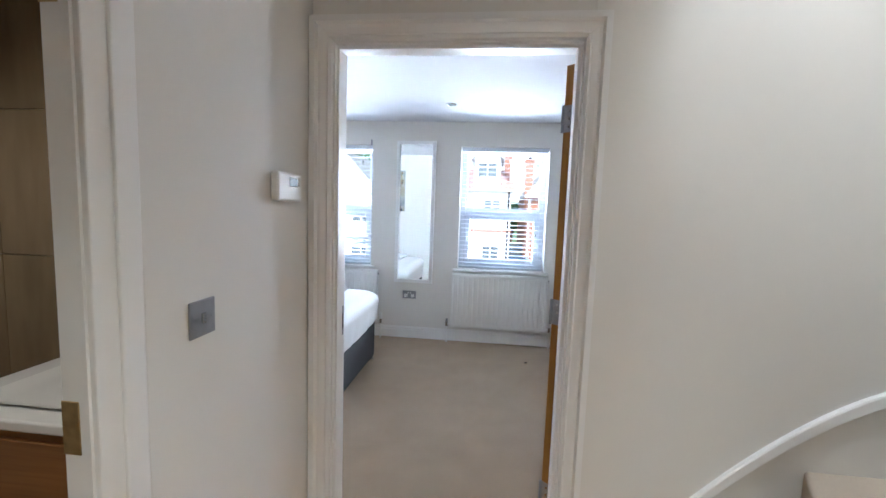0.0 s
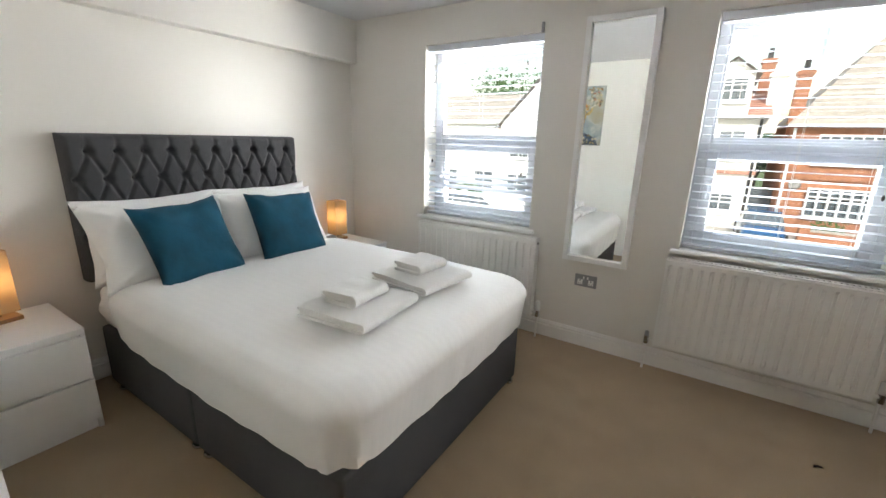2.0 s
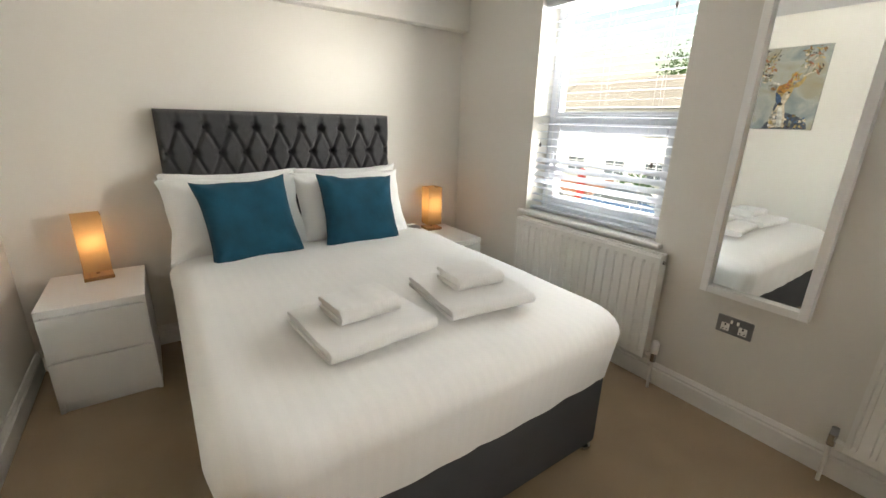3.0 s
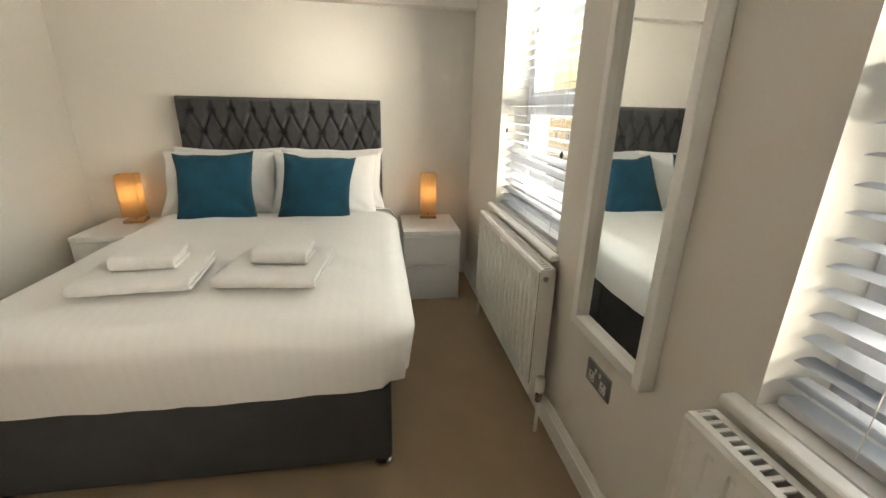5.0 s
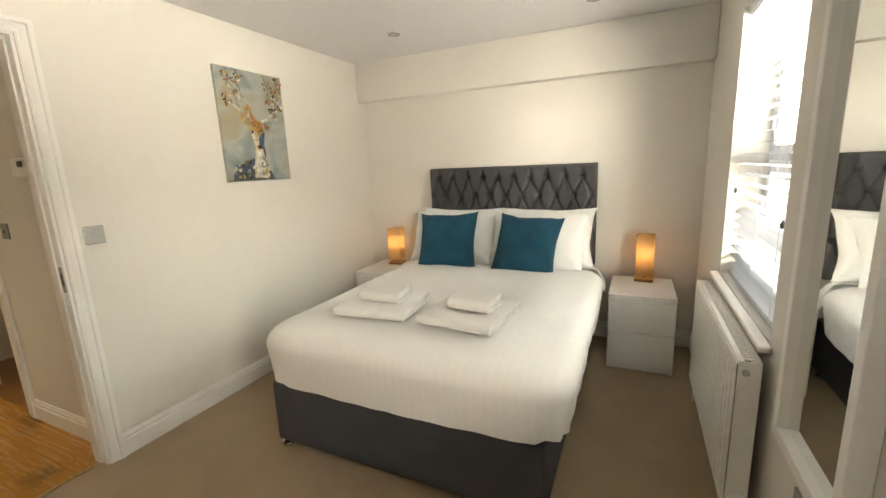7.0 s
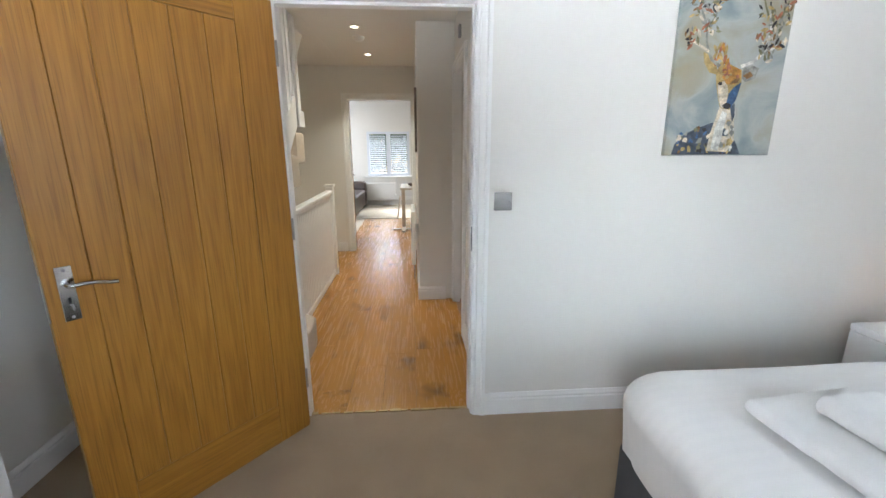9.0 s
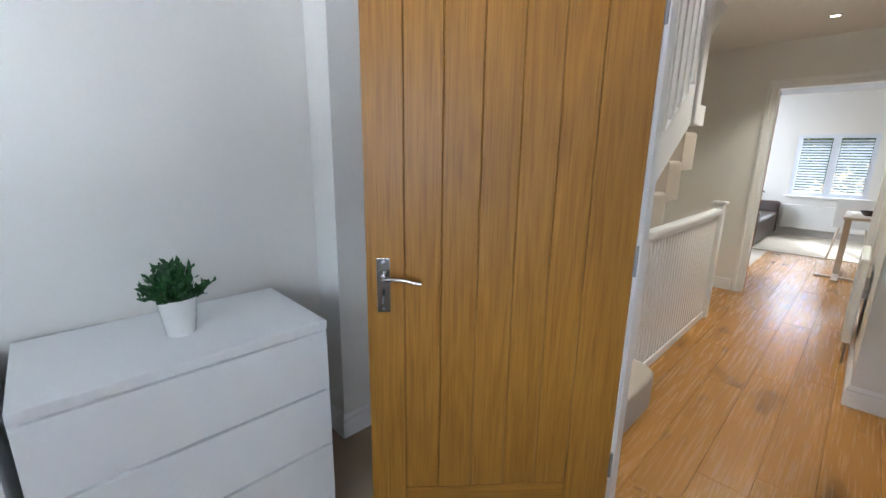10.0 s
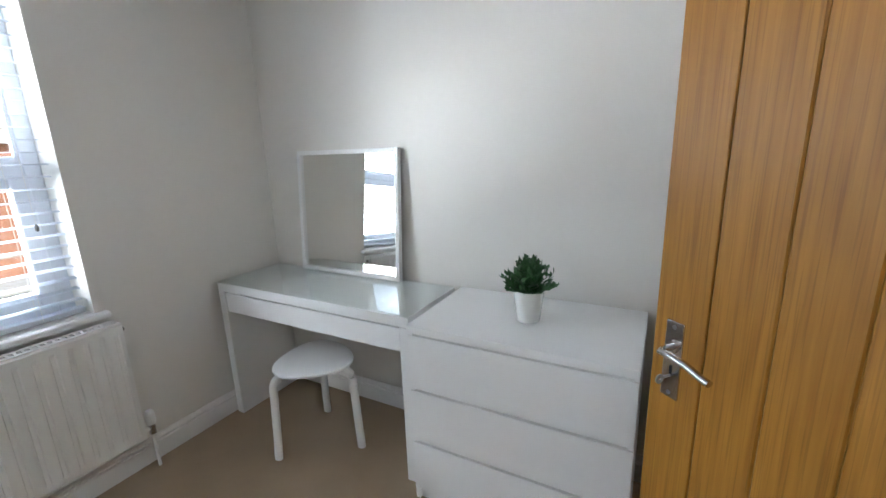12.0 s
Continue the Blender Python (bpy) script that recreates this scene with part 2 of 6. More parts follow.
M_BIRCH = mat("pale_table_wood", (0.62, 0.53, 0.42), 0.4, vary=0.08, scale=8, stretch=(1, 6, 1))
M_BLUE = mat("light_blue_fabric", (0.04, 0.36, 0.55), 0.85, vary=0.1)
M_BULB = mat("lit_bulb", (1, 0.9, 0.75), 0.4, emit=6.0, emit_colour=(1.0, 0.86, 0.66))
M_WARMBULB = mat("lit_warm_bulb", (1, 0.8, 0.5), 0.4, emit=2.0, emit_colour=(1.0, 0.62, 0.25))
M_LENS = mat("unlit_bulb", (0.55, 0.55, 0.57), 0.2)
M_DARKFRAME = mat("dark_picture_edge", (0.06, 0.04, 0.03), 0.5)
M_MIRROR = mat("mirror_silver", (0.90, 0.92, 0.91), 0.015, metal=1.0, vary=0.0)


def glass(name, tint, rough=0.0):
    m = bpy.data.materials.new(name)
    m.use_nodes = True
    N, L = m.node_tree.nodes, m.node_tree.links
    N.remove(N["Principled BSDF"])
    t, g, mx, f = N.new("ShaderNodeBsdfTransparent"), N.new("ShaderNodeBsdfGlossy"), N.new("ShaderNodeMixShader"), N.new("ShaderNodeLayerWeight")
    t.inputs["Color"].default_value = (*tint, 1)
    g.inputs["Roughness"].default_value = rough
    p, q = N.new("ShaderNodeMath"), N.new("ShaderNodeMath")
    p.operation, p.inputs[1].default_value = "POWER", 5.0
    q.operation, q.inputs[1].default_value, q.inputs[2].default_value = "MULTIPLY_ADD", 0.9, 0.05
    f.inputs["Blend"].default_value = 0.5
    L.new(f.outputs["Facing"], p.inputs[0])
    L.new(p.outputs[0], q.inputs[0])
    L.new(q.outputs[0], mx.inputs[0])
    L.new(t.outputs[0], mx.inputs[1])
    L.new(g.outputs[0], mx.inputs[2])
    L.new(mx.outputs[0], N["Material Output"].inputs["Surface"])
    return m


def shade_cloth(name):
    """Woven lamp shade that lets some light through."""
    m = mat(name, (0.36, 0.25, 0.145), 0.85, vary=0.08, scale=20, fine=0.18, fine_scale=500)
    N, L = m.node_tree.nodes, m.node_tree.links
    t, mx = N.new("ShaderNodeBsdfTranslucent"), N.new("ShaderNodeMixShader")
    t.inputs["Color"].default_value = (0.50, 0.34, 0.18, 1)
    mx.inputs[0].default_value = 0.45
    L.new(N["Principled BSDF"].outputs[0], mx.inputs[1])
    L.new(t.outputs[0], mx.inputs[2])
    L.new(mx.outputs[0], N["Material Output"].inputs["Surface"])
    return m


M_SHADE = shade_cloth("lamp_shade_cloth")
M_GLASS = glass("clear_glass", (0.96, 0.98, 0.97))
M_TABLEGLASS = glass("table_glass", (0.975, 0.99, 0.983))

# ---- building helpers ----
def thing(name, at=(0, 0, 0), turn=0.0, label="", category="", group="", kind="", tilt=(0, 0)):
    ob = new(name)
    ob.empty_display_size = 0.1
    ob.matrix_world = pose(*at, tilt[0], tilt[1], turn)
    return tagged(ob, label, category, group, kind)


def part(name, bm, material, parent=None, label="", smooth=False, at=None):
    me = bpy.data.meshes.new(name)
    if smooth:
        for f in bm.faces:
            f.smooth = True
        for e in bm.edges:
            if len(e.link_faces) == 2 and e.calc_face_angle() > 0.75:
                e.smooth = False
    bm.to_mesh(me)
    bm.free()
    me.materials.append(material)
    ob = new(name, me)
    if parent is not None:
        ob.parent = parent
    if at is not None:
        ob.matrix_basis = at
    if label:
        ob["label"] = label
    return ob


def share(name, ob, m, parent):
    """Another object on the mesh of ob."""
    o = new(name, ob.data)
    o.parent = parent
    o.matrix_basis = m
    return o


def box(x0, x1, y0, y1, z0, z1, bevel=0.0, segments=2, bm=None):
    bm = bm or bmesh.new()
    sx, sy, sz = x1 - x0, y1 - y0, z1 - z0
    got = bmesh.ops.create_cube(bm, size=1.0, matrix=Matrix.Translation(((x0 + x1) / 2, (y0 + y1) / 2, (z0 + z1) / 2)) @ Matrix.Diagonal((sx, sy, sz, 1)))
    if bevel:
        edges = list({e for v in got["verts"] for e in v.link_edges})
        bmesh.ops.bevel(bm, geom=edges, offset=min(bevel, 0.49 * min(abs(sx), abs(sy), abs(sz))), segments=segments, profile=0.5, affect="EDGES")
    return bm


def cyl(p, q, r0, r1=None, n=20, bm=None, caps=True):
    """A round bar from p to q."""
    bm = bm or bmesh.new()
    p, q = Vector(p), Vector(q)
    d = q - p
    m = Matrix.Translation((p + q) / 2) @ d.to_track_quat("Z", "Y").to_matrix().to_4x4()
    bmesh.ops.create_cone(bm, cap_ends=caps, segments=n, radius1=r0, radius2=r0 if r1 is None else r1, depth=d.length, matrix=m)
    return bm


def tube(points, r, n=10, bm=None, flat=1.0):
    """A bar swept along points; flat squeezes it across."""
    bm = bm or bmesh.new()
    pts = [Vector(p) for p in points]
    rings = []
    for i, p in enumerate(pts):
        d = (pts[min(i + 1, len(pts) - 1)] - pts[max(i - 1, 0)]).normalized()
        ref = Vector((0, 0, 1)) if abs(d.z) < 0.9 else Vector((1, 0, 0))
        if abs(d.z) >= 0.5 and abs(d.z) < 0.9:
            ref = Vector((d.y, -d.x, 0)).normalized()
        a = d.cross(ref).normalized()
        b = d.cross(a).normalized()
        rings.append([bm.verts.new(p + a * r * math.cos(6.28319 * k / n) + b * r * flat * math.sin(6.28319 * k / n)) for k in range(n)])
    for u, v in zip(rings, rings[1:]):
        for k in range(n):
            bm.faces.new((u[k], u[(k + 1) % n], v[(k + 1) % n], v[k]))
    bm.faces.new(rings[0][::-1])
    bm.faces.new(rings[-1])
    bmesh.ops.recalc_face_normals(bm, faces=bm.faces)
    return bm


def lathe(profile, n=32, bm=None):
    """Turns (radius, height) pairs round z."""
    bm = bm or bmesh.new()
    rings = [[bm.verts.new((max(r, 1e-4) * math.cos(6.28319 * k / n), max(r, 1e-4) * math.sin(6.28319 * k / n), z)) for k in range(n)] for r, z in profile]
    for u, v in zip(rings, rings[1:]):
        for k in range(n):
            bm.faces.new((u[k], u[(k + 1) % n], v[(k + 1) % n], v[k]))
    bmesh.ops.recalc_face_normals(bm, faces=bm.faces)
    return bm


def sheet(fn, nu, nv, bm=None):
    """A grid of nu by nv cells through fn(u, v) in 0..1."""
    bm = bm or bmesh.new()
    g = [[bm.verts.new(fn(i / nu, j / nv)) for j in range(nv + 1)] for i in range(nu + 1)]
    for i in range(nu):
        for j in range(nv):
            bm.faces.new((g[i][j], g[i + 1][j], g[i + 1][j + 1], g[i][j + 1]))
    return bm


def prism(outline, z0, z1, bm=None):
    """An upright block on an outline of (x, y)."""
    bm = bm or bmesh.new()
    lo, hi = [bm.verts.new((x, y, z0)) for x, y in outline], [bm.verts.new((x, y, z1)) for x, y in outline]
    n = len(outline)
    bm.faces.new(lo[::-1])
    bm.faces.new(hi)
    for i in range(n):
        bm.faces.new((lo[i], lo[(i + 1) % n], hi[(i + 1) % n], hi[i]))
    bmesh.ops.recalc_face_normals(bm, faces=bm.faces)
    return bm


def wall(name, axis, c0, c1, a0, a1, z0, z1, holes=(), label="", material=None):
    """A wall c0..c1 thick across an axis, from a0 to a1 along it, with holes (a0, a1, z0, z1) through it."""
    A = sorted({a0, a1, *[h[0] for h in holes], *[h[1] for h in holes]})
    Z = sorted({z0, z1, *[h[2] for h in holes], *[h[3] for h in holes]})
    A, Z = [a for a in A if a0 <= a <= a1], [z for z in Z if z0 <= z <= z1]
    solid = {(i, j) for i in range(len(A) - 1) for j in range(len(Z) - 1)
             if not any(h[0] < (A[i] + A[i + 1]) / 2 < h[1] and h[2] < (Z[j] + Z[j + 1]) / 2 < h[3] for h in holes)}
    bm = bmesh.new()
    P = lambda a, c, z: bm.verts.new((a, c, z) if axis == "y" else (c, a, z))
    for i, j in solid:
        p, q, r, s = A[i], A[i + 1], Z[j], Z[j + 1]
        for c in (c0, c1):
            bm.faces.new([P(p, c, r), P(q, c, r), P(q, c, s), P(p, c, s)])
        for di, dj, e in ((-1, 0, ((p, r), (p, s))), (1, 0, ((q, r), (q, s))), (0, -1, ((p, r), (q, r))), (0, 1, ((p, s), (q, s)))):
            if (i + di, j + dj) not in solid:
                (u, w), (x, y) = e
                bm.faces.new([P(u, c0, w), P(x, c0, y), P(x, c1, y), P(u, c1, w)])
    bmesh.ops.remove_doubles(bm, verts=bm.verts, dist=1e-5)
    bmesh.ops.recalc_face_normals(bm, faces=bm.faces)
    return tagged(part(name, bm, material or M_WALL), label or "smooth cream painted plaster wall", "wall", kind="structure")


def run(profile, path, closed=False, bm=None):
    """Sweeps a profile of (out, up) along a flat path; out is to the path's left."""
    bm = bm or bmesh.new()
    pts = [Vector((p[0], p[1], 0)) for p in path]
    base = path[0][2] if len(path[0]) > 2 else 0.0
    rows = []
    for i, p in enumerate(pts):
        d0 = (p - pts[i - 1]).normalized() if i else (pts[1] - p).normalized()
        d1 = (pts[i + 1] - p).normalized() if i < len(pts) - 1 else d0
        n0, n1 = Vector((-d0.y, d0.x, 0)), Vector((-d1.y, d1.x, 0))
        n = (n0 + n1).normalized()
        n = n / max(0.3, n.dot(n0))
        rows.append([bm.verts.new(p + n * o + Vector((0, 0, base + u))) for o, u in profile])
    k = len(profile)
    for a, b in zip(rows, rows[1:]):
        for i in range(k):
            bm.faces.new((a[i], a[(i + 1) % k], b[(i + 1) % k], b[i]))
    bm.faces.new(rows[0][::-1])
    bm.faces.new(rows[-1])
    bmesh.ops.recalc_face_normals(bm, faces=bm.faces)
    return bm


SKIRT = [(0, 0), (0.018, 0), (0.018, 0.085), (0.012, 0.092), (0.015, 0.102), (0.010, 0.112), (0.006, 0.122), (0, 0.122)]


def baseboard(path, label="white gloss skirting board with moulded top edge"):
    return tagged(part("baseboard", run(SKIRT, path), M_TRIM), label, "skirting board", kind="structure")

# ---- bedroom shell ----
XW, XE, YS, YN, ZC = -1.735, 2.83, 2.29, 5.06, 2.325
W1 = (-0.925, 0.012, 0.775, 2.075)
W2 = (0.962, 1.866, 0.79, 2.075)
DOOR = (0.690, 1.587, -0.02, 2.02)
wall("wall_north", "y", YN, YN + 0.30, XW - 0.12, XE + 0.12, -0.2, ZC + 0.2, [W1, W2], "cream painted wall with two window openings")
wall("wall_west", "x", XW - 0.12, XW, YS - 0.12, YN, -0.2, ZC + 0.2)
wall("wall_east", "x", XE, XE + 0.12, YS - 0.12, YN, -0.2, ZC + 0.2)
wall("wall_south", "y", YS - 0.12, YS, XW, XE, -0.2, ZC + 0.2, [DOOR], "cream painted wall with a doorway")
tagged(part("wall_boxing", box(2.645, XE - 0.001, YS + 0.001, 2.755, -0.01, ZC - 0.001), M_WALL), "cream painted boxed-out wall corner behind the door", "wall", kind="structure")
tagged(part("wall_soffit", box(XW + 0.001, -1.645, YS + 0.001, YN - 0.001, 1.995, ZC - 0.001, 0.004, 1), M_WALL), "cream painted boxed beam above the headboard", "wall", kind="structure")
tagged(part("ceiling", box(XW, XE, YS, YN, ZC, ZC + 0.1), M_CEIL), "smooth white painted ceiling", "ceiling", kind="structure")
tagged(part("floor_carpet", box(XW, XE, YS - 0.05, YN, -0.1, 0.0), M_CARPET), "beige cut-pile fitted carpet", "carpet", kind="structure")
baseboard([(0.655, YS), (XW, YS), (XW, YN), (-0.0, YN), (XE, YN), (XE, 2.755), (2.645, 2.755), (2.645, YS), (1.66, YS)][::-1])


def architrave(x0, x1, z1, y, out, width=0.070, name="trim_door", depth=1.0):
    """Moulded casing round a doorway in a wall across y; out is +1 or -1."""
    k = width / 0.092
    prof = [(a * k, b * depth) for a, b in ((0, 0), (0, 0.012), (0.012, 0.016), (0.02, 0.013), (0.045, 0.016), (0.058, 0.016), (0.066, 0.024), (0.092, 0.024), (0.092, 0))]
    bm = bmesh.new()
    loops = []
    for (cx, cz, sx, sz) in ((x0, -0.005, -1, 0), (x0, z1, -1, 1), (x1, z1, 1, 1), (x1, -0.005, 1, 0)):
        loops.append([bm.verts.new((cx + sx * a, y + out * b, cz + sz * a)) for a, b in prof])
    for u, v in zip(loops, loops[1:]):
        for i in range(len(prof)):
            j = (i + 1) % len(prof)
            bm.faces.new((u[i], u[j], v[j], v[i]))
    bm.faces.new(loops[0]), bm.faces.new(loops[-1])
    bmesh.ops.recalc_face_normals(bm, faces=bm.faces)
    return tagged(part(name, bm, M_TRIM), "white gloss moulded door architrave", "architrave", kind="structure")


def lining(x0, x1, z1, y0, y1, stop=None, name="trim_lining"):
    bm = box(x0 - 0.001, x0 + 0.014, y0, y1, -0.005, z1)
    box(x1 - 0.022, x1 + 0.001, y0, y1, -0.005, z1, bm=bm)
    box(x0 + 0.014, x1 - 0.022, y0, y1, z1 - 0.022, z1 + 0.001, bm=bm)
    if stop:
        box(x0 + 0.014, x0 + 0.022, stop[0], stop[1], -0.004, z1 - 0.022, bm=bm)
        box(x1 - 0.034, x1 - 0.022, stop[0], stop[1], -0.004, z1 - 0.022, bm=bm)
        box(x0 + 0.022, x1 - 0.034, stop[0], stop[1], z1 - 0.034, z1 - 0.022, bm=bm)
    return tagged(part(name, bm, M_TRIM), "white gloss door lining with stops", "door frame", kind="structure")


architrave(DOOR[0] + 0.002, DOOR[1] - 0.016, DOOR[3] - 0.016, YS, 1, 0.062)
architrave(DOOR[0] + 0.008, DOOR[1] - 0.016, DOOR[3] - 0.016, YS - 0.12, -1, 0.074, depth=1.8)
door_lining = lining(DOOR[0], DOOR[1], DOOR[3], YS - 0.122, YS + 0.002, (YS - 0.10, YS - 0.045))
part("strike_plate", box(0.7035, 0.7065, 2.252, 2.280, 0.90, 1.02, 0.001, 1), M_STEEL, door_lining, "worn steel strike plate")
part("strike_hole", box(0.7060, 0.7072, 2.258, 2.274, 0.93, 0.99), M_BLACK, door_lining)

# threshold between carpet and laminate
_bm = bmesh.new()
_rnd = random.Random(4)
_x = DOOR[0] + 0.024
while _x < DOOR[1] - 0.03:
    w = _rnd.uniform(0.03, 0.09)
    e = min(_x + w, DOOR[1] - 0.024)
    box(_x, e, 2.226 + _rnd.uniform(-0.003, 0.004), 2.242 + _rnd.uniform(-0.004, 0.006), -0.002, 0.004 + _rnd.uniform(0, 0.004), 0.0015, 1, bm=_bm)
    _x = e + _rnd.uniform(0.0, 0.02)
tagged(part("threshold_strip", _bm, M_BRASS), "worn brass strip where carpet meets laminate", "threshold", kind="structure")


def window(name, w, label):
    """A white casement with a fixed top light, a transom and a lower sash, set back in the reveal."""
    x0, x1, z0, z1 = w
    ya, yb = YN + 0.155, YN + 0.225
    th = thing(name, ((x0 + x1) / 2, ya, z0), 0, label, "window", "bedroom windows", "structure")
    hw, h = (x1 - x0) / 2, z1 - z0
    zt = 0.58
    bm = box(-hw, -hw + 0.055, 0, 0.07, 0, h, 0.006)
    box(hw - 0.055, hw, 0, 0.07, 0, h, 0.006, bm=bm)
    box(-hw + 0.055, hw - 0.055, 0, 0.07, h - 0.055, h, 0.006, bm=bm)
    box(-hw + 0.055, hw - 0.055, 0, 0.07, 0, 0.055, 0.006, bm=bm)
    box(-hw + 0.055, hw - 0.055, 0.002, 0.068, zt, zt + 0.06, 0.006, bm=bm)
    part("window_frame", bm, M_UPVC, th)
    for nm, a, b in (("sash", 0.05, zt + 0.005), ("top_light", zt + 0.055, h - 0.05)):
        if nm == "top_light":
            bm = box(-hw + 0.055, -hw + 0.070, 0.006, 0.03, a, b, 0.004)
            box(hw - 0.070, hw - 0.055, 0.006, 0.03, a, b, 0.004, bm=bm)
            box(-hw + 0.070, hw - 0.070, 0.006, 0.03, a, a + 0.02, 0.004, bm=bm)
            box(-hw + 0.070, hw - 0.070, 0.006, 0.03, b - 0.02, b, 0.004, bm=bm)
            bead = part("glazing_bead", bm, M_UPVC, th)
            pane = part("pane", box(-hw + 0.056, hw - 0.056, 0.032, 0.038, a + 0.004, b - 0.004), M_GLASS, bead)
            pane.visible_shadow = False
            continue
        bm = box(-hw + 0.05, -hw + 0.11, -0.012, 0.05, a, b, 0.008)
        box(hw - 0.11, hw - 0.05, -0.012, 0.05, a, b, 0.008, bm=bm)
        box(-hw + 0.11, hw - 0.11, -0.012, 0.05, a, a + 0.055, 0.008, bm=bm)
        box(-hw + 0.11, hw - 0.11, -0.012, 0.05, b - 0.055, b, 0.008, bm=bm)
        sash = part(nm, bm, M_UPVC, th)
        pane = part("pane", box(-hw + 0.10, hw - 0.10, 0.018, 0.024, a + 0.045, b - 0.045), M_GLASS, sash)
        pane.visible_shadow = False
    hb = box(-hw + 0.064, -hw + 0.088, -0.03, -0.012, 0.30, 0.40, 0.005)
    box(-hw + 0.068, -hw + 0.084, -0.045, -0.028, 0.30, 0.345, 0.005, bm=hb)
    part("window_handle", hb, M_UPVC, th, "small casement handle")
    # inner sill board, proud of the wall
    bm = box(-hw + 0.001, hw - 0.001, -0.156, 0.0, -0.028, 0.0)
    box(-hw - 0.045, hw + 0.045, -0.197, -0.156, -0.028, 0.0, 0.010, 3, bm=bm)
    part("window_sill", bm, M_TRIM, th, "white painted sill board with rounded nose", at=Matrix.Translation((0, 0, 0.004)))
    return th


window("window_1", W1, "white framed casement window behind a slatted blind")
window("window_2", W2, "white framed casement window behind a slatted blind")


def blind(w, tilt, dense, label):
    """A wooden venetian blind: headrail, slats, bottom rail, ladder cords and pulls."""
    x0, x1, z0, z1 = w
    hw, h = (x1 - x0) / 2 - 0.012, z1 - z0
    th = thing("venetian_blind", ((x0 + x1) / 2, YN + 0.055, z0), 0, label, "window blind", "bedroom blinds")
    part("headrail", box(-hw, hw, -0.028, 0.028, h - 0.048, h - 0.002, 0.004), M_SLAT, th)
    part("valance", box(-hw - 0.004, hw + 0.004, -0.036, -0.030, h - 0.042, h - 0.003, 0.002), M_UPVC, th)
    def slat_fn(u, v):
        a = (v - 0.5)
        return ((u - 0.5) * 2 * (hw - 0.003), a * 0.048, 0.003 * (1 - 4 * a * a))
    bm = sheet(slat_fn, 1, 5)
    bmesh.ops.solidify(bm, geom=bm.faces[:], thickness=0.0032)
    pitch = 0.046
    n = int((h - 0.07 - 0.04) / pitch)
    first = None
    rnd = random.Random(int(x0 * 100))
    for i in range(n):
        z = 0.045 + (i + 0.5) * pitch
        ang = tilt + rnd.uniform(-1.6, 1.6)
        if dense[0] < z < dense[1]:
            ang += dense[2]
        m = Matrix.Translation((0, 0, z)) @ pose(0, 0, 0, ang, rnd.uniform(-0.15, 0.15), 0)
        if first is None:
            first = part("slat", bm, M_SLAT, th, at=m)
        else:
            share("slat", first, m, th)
    part("bottom_rail", box(-hw, hw, -0.025, 0.025, 0.010, 0.032, 0.004), M_SLAT, th)
    for cx in (-hw + 0.14, 0.0, hw - 0.14):
        bm = cyl((cx, -0.027, 0.02), (cx, -0.027, h - 0.05), 0.0011, n=5)
        cyl((cx, 0.027, 0.02), (cx, 0.027, h - 0.05), 0.0011, n=5, bm=bm)
        part("ladder_cord", bm, M_CORD, th)
    for cx, zb in ((hw - 0.10, h - 0.16), (hw - 0.09, 0.40)) + (((-hw + 0.05, 0.46),) if x0 < 0 else ()):
        part("pull_cord", cyl((cx, -0.033, zb), (cx, -0.033, h - 0.06), 0.0010, n=5), M_CORD, th)
        part("tassel", lathe([(0.001, 0), (0.006, 0.004), (0.007, 0.018), (0.003, 0.028), (0.001, 0.03)], 10), M_TASSEL, th, "small dark cord tassel", at=Matrix.Translation((cx, -0.033, zb - 0.03)))
    return th


blind(W1, 4, (0.20, 0.36, 28), "white wooden venetian blind, slats open, hung in the window recess")
blind(W2, 4, (9, 9, 0), "white wooden venetian blind, slats open, hung in the window recess")
part_clip = thing("blind_bracket", (0.0, YN - 0.008, 2.10), 0, "small dark metal hook on the wall above the window", "hook")
part("bracket_body", box(-0.008, 0.008, -0.008, 0.008, -0.03, 0.03, 0.002), M_STEEL, part_clip)


